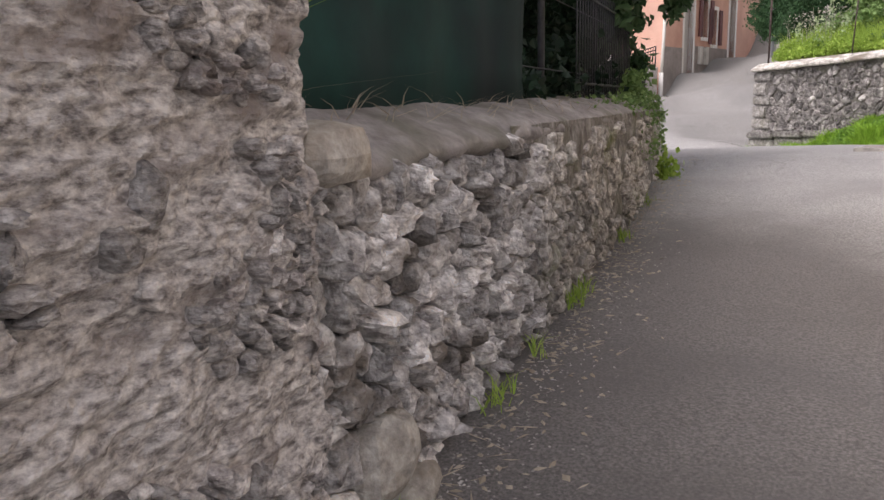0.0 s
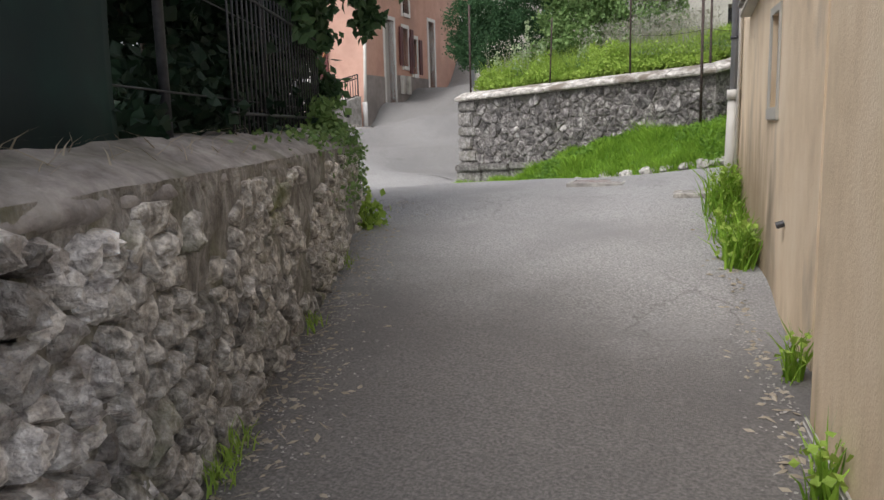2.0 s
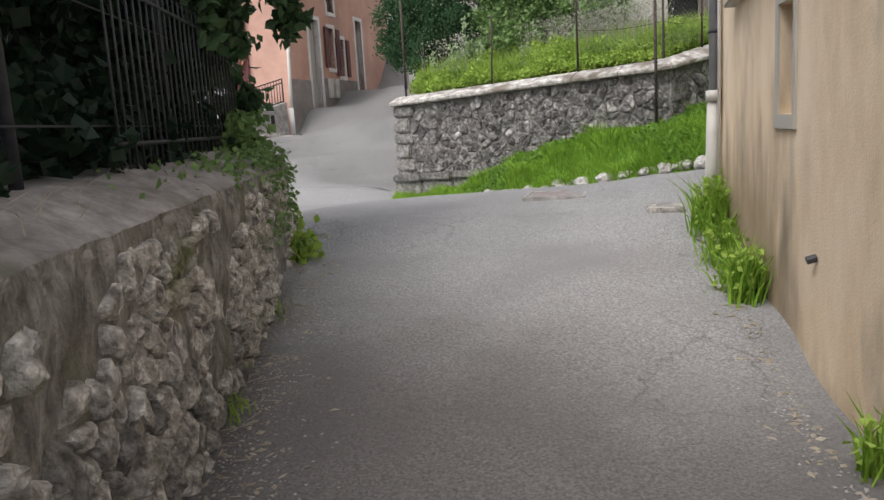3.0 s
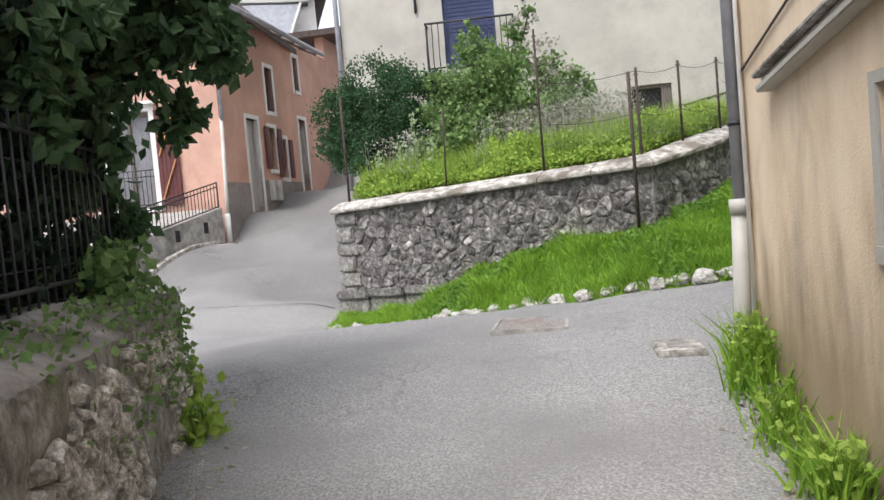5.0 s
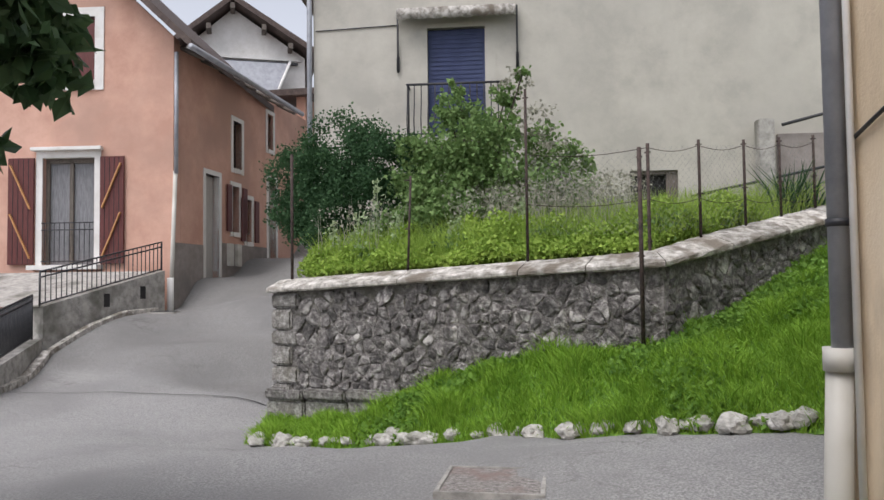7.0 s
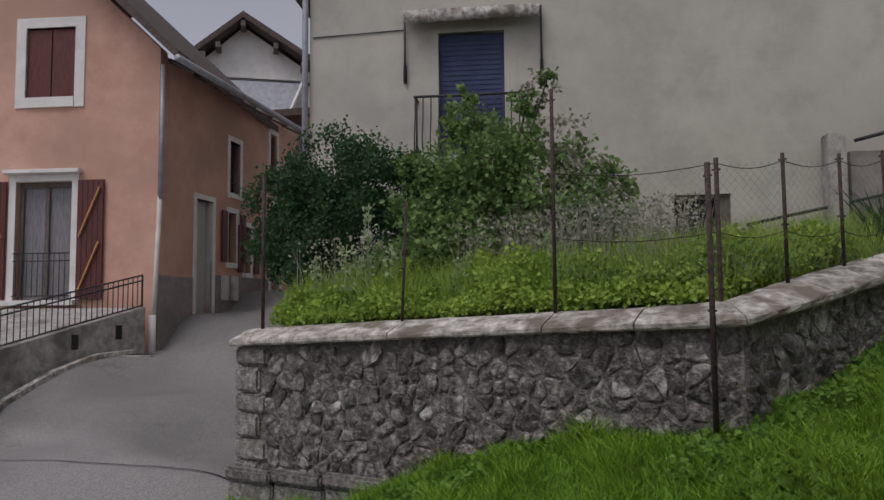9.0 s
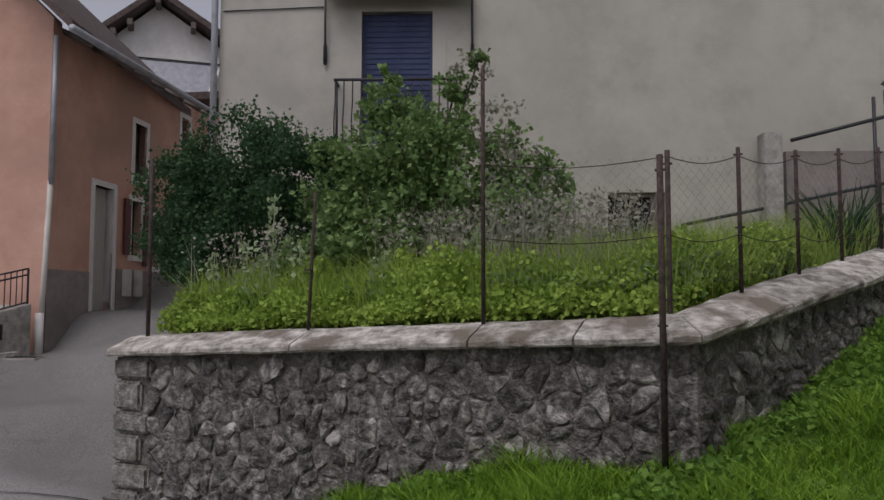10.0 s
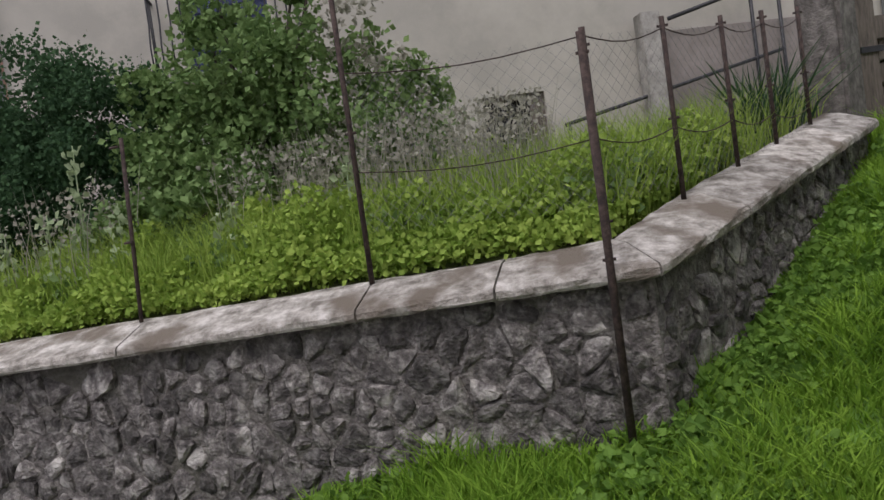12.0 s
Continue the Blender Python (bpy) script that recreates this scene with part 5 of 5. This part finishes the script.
on(mh, boxpart("cover", mm, (0.032, 0.027, zc - 0.08), (0.648, 0.653, zc + 0.002), COVER, mh, "red-brown grey cover", 0.004))
blk = thing("drain_block", "pale concrete gully block by the yellow house", "drain", (5.75, -3.35, 0.4))
bm2 = face_frame((5.69, -3.84, 0), (0.9, 0.36))
zb = ground_z(5.75, -3.6)
on(blk, boxpart("slab", bm2, (0, 0, zb - 0.1), (0.34, 0.44, zb + 0.035), COPING, blk, "", 0.012))
on(blk, boxpart("grate", bm2, (0.09, 0.12, zb + 0.036), (0.25, 0.32, zb + 0.041), CONCRETE, blk))

grate = thing("drain_grate", "dark iron street drain grate by the pink house", "drain", (-5.7, 3.15, 1.25))
dgm = face_frame((-5.9, 2.95, 0), (0.9, 0.43))
zg = max(ground_z(*(dgm @ Vector((a, b, 0)))[:2]) for a in (0, 0.55) for b in (0, 0.4)) + 0.01
on(grate, boxpart("frame", dgm, (0, 0, zg - 0.12), (0.55, 0.4, zg), CONCRETE, grate, "pale concrete frame", 0.008))
for k in range(7):
    on(grate, boxpart("bar", dgm, (0.06 + 0.065 * k, 0.05, zg + 0.001), (0.095 + 0.065 * k, 0.35, zg + 0.012), IRON, grate))

# ---------- green cloth, hedge and tree behind the lane wall ----------
def LP(s, o, z):
    p = W0 + WD * s + NB * o
    return Vector((p.x, p.y, z))


fence = thing("windbreak_fence", "dark green windbreak cloth on posts behind the wall", "fence", LP(2, 0.4, 1.2))
vs, fs = [], []
for k in range(61):
    sx = -0.2 + 4.0 * k / 60
    for j in range(9):
        vs.append(LP(sx, 0.42 + 0.015 * math.sin(k * 0.55) + 0.01 * math.sin(j * 1.7 + k * 0.2), 1.16 + 2.3 * j / 8))
fs = [(k * 9 + j, k * 9 + j + 1, k * 9 + j + 10, k * 9 + j + 9) for k in range(60) for j in range(8)]
cl = on(fence, link("cloth", vs, fs, TARP, fence, "", True))
cl.modifiers.new("thickness", "SOLIDIFY").thickness = 0.01
for k in range(5):
    on(fence, rodpart("post", LP(0.0 + 2.3 * k, 0.5, 1.0), LP(0.0 + 2.3 * k, 0.5, 3.5), 0.03, IRON, fence))
for z in (1.5, 2.1, 2.9):
    on(fence, rodpart("wire", LP(-0.4, 0.47, z), LP(9.3, 0.47, z), 0.006, IRON, fence, n=4))

hedge = thing("hedge", "dark shaded hedge growing along the fence", "hedge", LP(6.5, 1.0, 1.1))
balls = []
rh = random.Random(71)
for k in range(34):
    sx = 3.95 + 5.35 * k / 33
    for z in (1.5, 2.3, 3.1, 3.9):
        balls.append((*LP(sx + rh.uniform(-0.2, 0.2), 1.0 + rh.uniform(-0.2, 0.15), z + rh.uniform(-0.2, 0.2)), 0.48 + rh.uniform(-0.08, 0.1)))
on(hedge, leaf_mesh("foliage", clump_points(balls, 34000, 72, 0.3), 0.1, SHADEDHEDGE, hedge, "", 73))
(stems("stem", LP(6.0, 1.1, 0.9), [LP(4.6 + 0.6 * k, 1.1, 2.8) for k in range(8)], 0.04, BARK, hedge))

tree = thing("tree", "broad-leaved tree with dark glossy leaves overhanging the wall", "tree", LP(8.2, 1.3, 1.0))
base = LP(8.2, 1.4, 0.6)
bm = bmesh.new()
rod(bm, base, LP(8.2, 1.3, 2.2), 0.13, 0.1, 10)
rod(bm, LP(8.2, 1.3, 2.2), LP(8.4, 1.0, 3.8), 0.1, 0.05, 8)
on(tree, part("trunk", bm, BARK, tree, "", True))
tips = [LP(8.6, -0.4, 2.95), LP(8.7, -0.3, 3.4), LP(9.0, 0.3, 3.2), LP(7.6, 0.2, 3.0), LP(8.3, 0.6, 4.3), LP(9.4, 0.8, 2.3), LP(9.3, 0.5, 2.8)]
(stems("limb", LP(8.2, 1.3, 2.1), tips, 0.05, BARK, tree))
tb = [(*LP(8.55, 0.0, 2.85), 0.33), (*LP(8.3, 0.35, 3.1), 0.5), (*LP(8.9, 0.3, 3.2), 0.5), (*LP(7.7, 0.4, 3.1), 0.5), (*LP(8.3, 0.8, 3.9), 0.8), (*LP(9.3, 0.6, 2.7), 0.4), (*LP(9.5, 0.8, 2.2), 0.3), (*LP(8.8, 0.7, 2.4), 0.5), (*LP(8.0, 0.6, 2.5), 0.45), (*LP(9.2, 0.5, 1.75), 0.28), (*LP(8.5, -0.45, 3.0), 0.28), (*LP(8.85, -0.5, 2.95), 0.28), (*LP(8.3, -0.3, 3.35), 0.4), (*LP(8.7, -0.35, 3.5), 0.45), (*LP(8.75, -0.15, 2.45), 0.2), (*LP(8.4, -0.25, 2.9), 0.2)]
on(tree, leaf_mesh("crown", clump_points(tb, 13000, 82, 0.3), 0.125, TREELEAF, tree, "", 83, 0.6, 0.32))

bars = thing("iron_fence", "dark iron bar fence on top of the lane wall", "fence", LP(7.6, 0.42, 1.22))
for z in (1.4, 2.25):
    on(bars, rodpart("rail", LP(5.6, 0.42, z), LP(8.95, 0.42, z), 0.014, IRON, bars, n=6))
for k in range(27):
    on(bars, rodpart("bar", LP(5.62 + 0.128 * k, 0.42, 1.2), LP(5.62 + 0.128 * k, 0.42, 2.36), 0.009, IRON, bars, n=5))
for k, (sx, o, z, h) in enumerate(((8.75, 0.3, 1.2, 0.42), (8.3, 0.3, 1.2, 0.36), (8.95, 0.05, -0.05, 0.4), (9.12, 0.15, -0.02, 0.5), (8.6, -0.1, -0.1, 0.25))):
    wp_ = LP(sx, o, z if z > 0.5 else ground_z(*LP(sx, o, 0)[:2]))
    pl_ = thing("leafy_weed", "yellow-green broad-leaved weed by the wall end", "weed", wp_)
    rw = np.random.default_rng(300 + k)
    on(pl_, leaf_mesh("foliage", np.array(wp_) + rw.normal(size=(170, 3)) * np.array([[0.1, 0.1, 0.0]]) + np.stack([np.zeros(170), np.zeros(170), rw.uniform(0.02, h, 170)], 1), 0.085, WEEDS if z < 0.5 else SHRUB, pl_, "", 310 + k))
    (stems("stem", wp_, [wp_ + Vector((0.08 * math.cos(a), 0.08 * math.sin(a), h)) for a in (0.3, 2.2, 4.4)], 0.006, SHRUB, pl_))
# dry bent stalks hanging over the cap
ds = []
for k in range(150):
    sx = 0.3 + 8.2 * ((k * 0.618) % 1)
    ds.append(tuple(LP(sx, 0.12 + 0.3 * ((k * 0.37) % 1), 1.15 + 0.08 * ((k * 0.37) % 1))))
tagged(blade_mesh("dry_grass", ds, 0.09, 0.004, LITTER, None, "", 97, 2.6), "dry bent grass stalks on the wall cap", "grass", "", "stuff")

# ivy and small weeds on and below the lane wall
rv = np.random.default_rng(91)
iv = []
for k in range(1150):
    sx = 9.0 - abs(rv.normal()) * 1.5
    if sx < 4:
        continue
    iv.append(tuple(LP(sx, rv.uniform(-0.05, 0.5), 1.08 + rv.uniform(-0.02, 0.22))))
for k in range(260):
    sx = 9.0 - abs(rv.normal()) * 0.9
    iv.append(tuple(LP(sx, -0.03 - rv.uniform(0, 0.05), 0.55 + rv.uniform(0, 0.55))))
for k in range(40):
    iv.append(tuple(LP(9.08 + rv.normal() * 0.04, rv.uniform(0.2, 0.6), 0.2 + rv.uniform(0, 0.9))))
tagged(leaf_mesh("ivy", iv, 0.05, SHRUB, None, "", 92), "ivy and brambles trailing over the wall top", "ivy", "", "stuff")
tf = []
for k in range(3600):
    sx = rv.uniform(-0.3, 9.6)
    dens = 0.5 + 0.5 * noise.noise(Vector((sx * 1.6, 4, 0)))
    if dens < 0.55 or rv.uniform() > (dens - 0.5) * 2.5:
        continue
    p = LP(sx, -0.05 - abs(rv.normal()) * 0.05, 0)
    tf.append((p.x, p.y, ground_z(p.x, p.y)))
tagged(blade_mesh("verge_grass", tf, 0.11, 0.005, WEEDS, None, "", 93, 0.6), "tufts of grass along the wall foot", "grass", "", "stuff")
def flakes(name, pts, length, width, mat, label, category, seed):
    """Flat bits lying on the ground, slightly curled."""
    r = np.random.default_rng(seed)
    p = np.asarray(pts, float)
    n = len(p)
    a = r.uniform(0, 2 * np.pi, n)
    u = np.stack([np.cos(a), np.sin(a), r.normal(size=n) * 0.12], 1) * length * r.uniform(0.4, 1.4, (n, 1))
    w = np.stack([-np.sin(a), np.cos(a), r.normal(size=n) * 0.2], 1) * width * r.uniform(0.5, 1.4, (n, 1))
    top = np.array([[0, 0, 1.0]]) * np.minimum(length, width) * r.uniform(0.2, 0.9, (n, 1))
    v = np.stack([p - u, p + w, p + u, p - w, p + top], 1).reshape(-1, 3)
    k = (np.arange(n) * 5)[:, None]
    f = np.concatenate([k + np.array([[q, (q + 1) % 4, 4]]) for q in range(4)])
    return tagged(link(name, v.tolist(), f.tolist(), mat), label, category, "", "stuff")


tl, gr, tw = [], [], []
for k in range(2300):
    sx = rv.uniform(-0.2, 9.6)
    p = LP(sx, -0.06 - abs(rv.normal()) * (0.13 + 0.16 * (0.5 + 0.5 * noise.noise(Vector((sx * 0.9, 7, 0))))), 0)
    q = (p.x, p.y, ground_z(p.x, p.y) + 0.004)
    (tl if k % 5 == 0 else tw if k % 9 == 0 else gr).append(q)
for k in range(700):
    p = YP(rv.uniform(0.2, 5.4), 0.16 + abs(rv.normal()) * 0.1, 0)
    (gr if k % 4 else tl).append((p.x, p.y, ground_z(p.x, p.y) + 0.004))
flakes("leaf_litter", tl, 0.028, 0.014, LITTER, "dry leaves lying along the wall foot", "leaf litter", 94)
flakes("twigs", tw, 0.07, 0.005, LITTER, "thin dry twigs and straw on the asphalt", "twigs", 95)
flakes("grit", gr, 0.009, 0.008, CONCRETE, "pale grit along the edges of the lane", "grit", 96)
# fern tuft by the tall wall
fern = thing("fern", "yellow-green fern tuft on the wall top", "fern", LP(-0.1, 0.3, 1.2))
on(fern, blade_mesh("foliage", [tuple(LP(0.05 + 0.015 * k, 0.3, 1.17 + 0.012 * k)) for k in range(28)], 0.24, 0.005, WEEDS, fern, "", 95, 0.7))

# weeds along the foot of the yellow house
def weed_patch(name, label, centre, spread, n, h, seed):
    r = np.random.default_rng(seed)
    t = thing(name, label, "weeds", centre)
    p = np.stack([centre[0] + r.normal(size=n) * spread * 0.5, centre[1] + r.normal(size=n) * spread, np.full(n, 0.0)], 1)
    for q in p:
        q[2] = ground_z(q[0], q[1]) + 0.0
    on(t, blade_mesh("grass_tuft", p, h, 0.008, GRASS, t, "", seed, 0.4))
    q = np.repeat(p[: n // 2], 2, 0)
    q[:, 2] += r.uniform(0.05, h, len(q))
    on(t, leaf_mesh("foliage", q + r.normal(size=q.shape) * 0.02, 0.045, WEEDS, t, "", seed + 1))
    return t


for k, (sx, spread, n, h, lab) in enumerate(((5.6, 0.15, 300, 0.36, "tall yellow-green grass by the downpipe"), (5.1, 0.14, 130, 0.26, "green weeds at the foot of the yellow wall"), (4.65, 0.1, 110, 0.22, "green weeds at the foot of the yellow wall"),
                                         (4.3, 0.09, 200, 0.34, "bushy dark green plant against the yellow wall"), (2.15, 0.05, 40, 0.25, "small weed in the crack of the wall foot"), (0.9, 0.05, 40, 0.25, "small weed in the crack of the wall foot"))):
    c = YP(sx, 0.12 + (0.1 if sx < 1.6 else 0), 0)
    weed_patch("weed_clump", lab, (c.x, c.y, ground_z(c.x, c.y)), spread, n, h, 100 + k)

# distant trees and slope that close the view
far = thing("far_trees", "distant green trees behind the houses", "trees", (14, 16, 3))
on(far, leaf_mesh("foliage", clump_points([(12 + 2.5 * k, 15 + 1.2 * k, 4.5 + (k % 3), 2.2) for k in range(9)], 22000, 121), 0.3, SHRUB, far, "", 122))
(stems("trunk", (14, 17, 1), [(12 + 2.5 * k, 15 + 1.2 * k, 4.5) for k in range(9)], 0.2, BARK, far))

near_tree = thing("garden_tree", "leafy green tree beyond the timber gate", "tree", (10.4, 12.0, 2.8))
on(near_tree, leaf_mesh("crown", clump_points([(8.7, 10.8, 5.1, 1.1), (10.0, 11.2, 4.7, 1.2), (11.3, 11.8, 5.4, 1.4), (10.1, 11.8, 6.5, 1.3), (12.3, 12.2, 4.5, 1.2), (9.3, 12.0, 4.1, 1.0), (11.1, 11.4, 3.9, 1.0)], 30000, 131, 0.4), 0.11, SHRUB, near_tree, "", 132))
(stems("limb", (10.4, 12.0, 2.0), [(8.7, 10.8, 5.1), (10.0, 11.2, 4.7), (11.3, 11.8, 5.4), (12.3, 12.2, 4.5)], 0.1, BARK, near_tree))

# ---------- stones of the walls ----------
FW = face_frame((0, 0.02, 0), (1, 0))
rubble(retaining, FW @ Matrix.Translation((0, 0, -0.1)), 4.7, 2.0, 0.125, 201, STONE, STONE_STUFF, 0.02, 0.022, 0.42,
       keep=lambda x, z: z - 0.1 < top1(x) - 0.06 and z > 0.1 and x > 0.3, limit=290)
KW = face_frame((KINK.x, 0.02, 0), (WING.x, WING.y))
rubble(retaining, KW @ Matrix.Translation((0, 0, 0.9)), WINGLEN, 1.7, 0.125, 203, STONE, STONE_STUFF, 0.02, 0.022, 0.42,
       keep=lambda x, z: z + 0.9 < top2(x) - 0.06 and z + 0.9 > 0.95 + 0.3 * x, near=lambda x, z: False)
# squared corner stones and the plinth ledge
rq = random.Random(205)
z = -0.05
k = 0
while z < top1(0) - 0.12:
    h = rq.uniform(0.17, 0.26)
    w = 0.36 if k % 2 else 0.26
    boxpart("quoin", FW, (-0.06, -0.045, z + 0.01), (w, 0.34, min(z + h, top1(0)) - 0.01), QUOIN, retaining, "", 0.025)
    z += h
    k += 1
for x0, x1 in ((-0.08, 0.5), (0.52, 1.12), (1.14, 1.84)):
    boxpart("ledge_stone", FW, (x0, -0.15, 0.44 + 0.05 * x0), (x1, -0.05, 0.56 + 0.05 * x0), QUOIN, retaining, "", 0.025)
    boxpart("footing_stone", FW, (x0, -0.1, -0.1), (x1, -0.05, 0.43 + 0.05 * x0), QUOIN, retaining, "", 0.02)
# side towards the street
SW = face_frame((-0.9, 4.58, 0), (0.9, -4.15))
rubble(retaining, SW @ Matrix.Translation((0, 0, 0.0)), 4.2, 2.1, 0.2, 207, STONE, STONE_STUFF, 0.014, 0.035, near=lambda x, z: False, keep=lambda x, z: z < 2.1 - 0.09 * x)

# lane wall: big stacked blocks near the tall wall, smaller and mossy further on
LWM = face_frame(W0, WD)
rubble(lane_wall, LWM @ Matrix.Translation((0.0, 0.055, -0.4)), 2.75, 1.47, 0.15, 211, LANESTONE, STONE_STUFF, 0.014, 0.085, keep=lambda x, z: z - 0.4 < 1.0, limit=240, flat=0.62)
rubble(lane_wall, LWM @ Matrix.Translation((2.6, 0.0, -0.3)), WLEN - 2.65, 1.34, 0.14, 213, MOSSY, MOSSY, 0.018, 0.05, keep=lambda x, z: z - 0.3 < 0.99 and noise.noise(Vector((x * 1.2, z * 1.5, 3))) > -0.3 + 0.03 * x, near=lambda x, z: x < 3.5, limit=120)
for x0, x1, z0, z1 in ((0.03, 0.36, 0.99, 1.17), (0.28, 0.66, -0.16, 0.12), (0.02, 0.3, -0.42, -0.2), (0.5, 0.84, -0.36, -0.17), (-0.2, 0.04, -0.42, -0.24)):
    rc = random.Random(int(x0 * 100) + int(z0 * 100))
    bm = bmesh.new()
    bmesh.ops.create_cube(bm, size=2)
    bmesh.ops.subdivide_edges(bm, edges=bm.edges[:], cuts=3, use_grid_fill=True)
    off = Vector((rc.random() * 9, rc.random() * 9, 0))
    for v in bm.verts:
        r = v.co.lerp(v.co.normalized() * 1.2, 0.75) * (1 + 0.16 * noise.noise(v.co * 0.9 + off) + 0.06 * noise.noise(v.co * 2.6 + off))
        v.co = LWM @ Vector(((x0 + x1) / 2 + r.x * (x1 - x0) / 2, 0.05 + r.y * 0.14, (z0 + z1) / 2 + r.z * (z1 - z0) / 2))
    part("corner_stone", bm, QUOIN_PALE, lane_wall, "pale rounded corner block")
# tall wall: thin bedded fragments, with larger stones low down
TWM = TW @ Matrix.Translation((3.7, -0.035, -0.6))
rubble(tall, TWM, 2.7, 3.2, 0.085, 217, ROUGHSTONE_PIECE, ROUGHSTONE, 0.008, 0.04,
       keep=lambda x, z: noise.noise(Vector((x * 1.3, z * 2.2, 8))) > (-0.15 if z < 1.75 else 0.15), near=lambda x, z: 1.4 < x and z < 1.6, limit=220, flat=0.42)
rubble(tall, TWM @ Matrix.Translation((0, -0.004, 0)), 2.68, 2.4, 0.16, 219, ROUGHSTONE_PIECE, ROUGHSTONE, 0.02, 0.035,
       keep=lambda x, z: noise.noise(Vector((x * 1.7, z * 1.9, 2))) > (0.1 if z < 0.75 else 0.42), limit=70, flat=0.62)
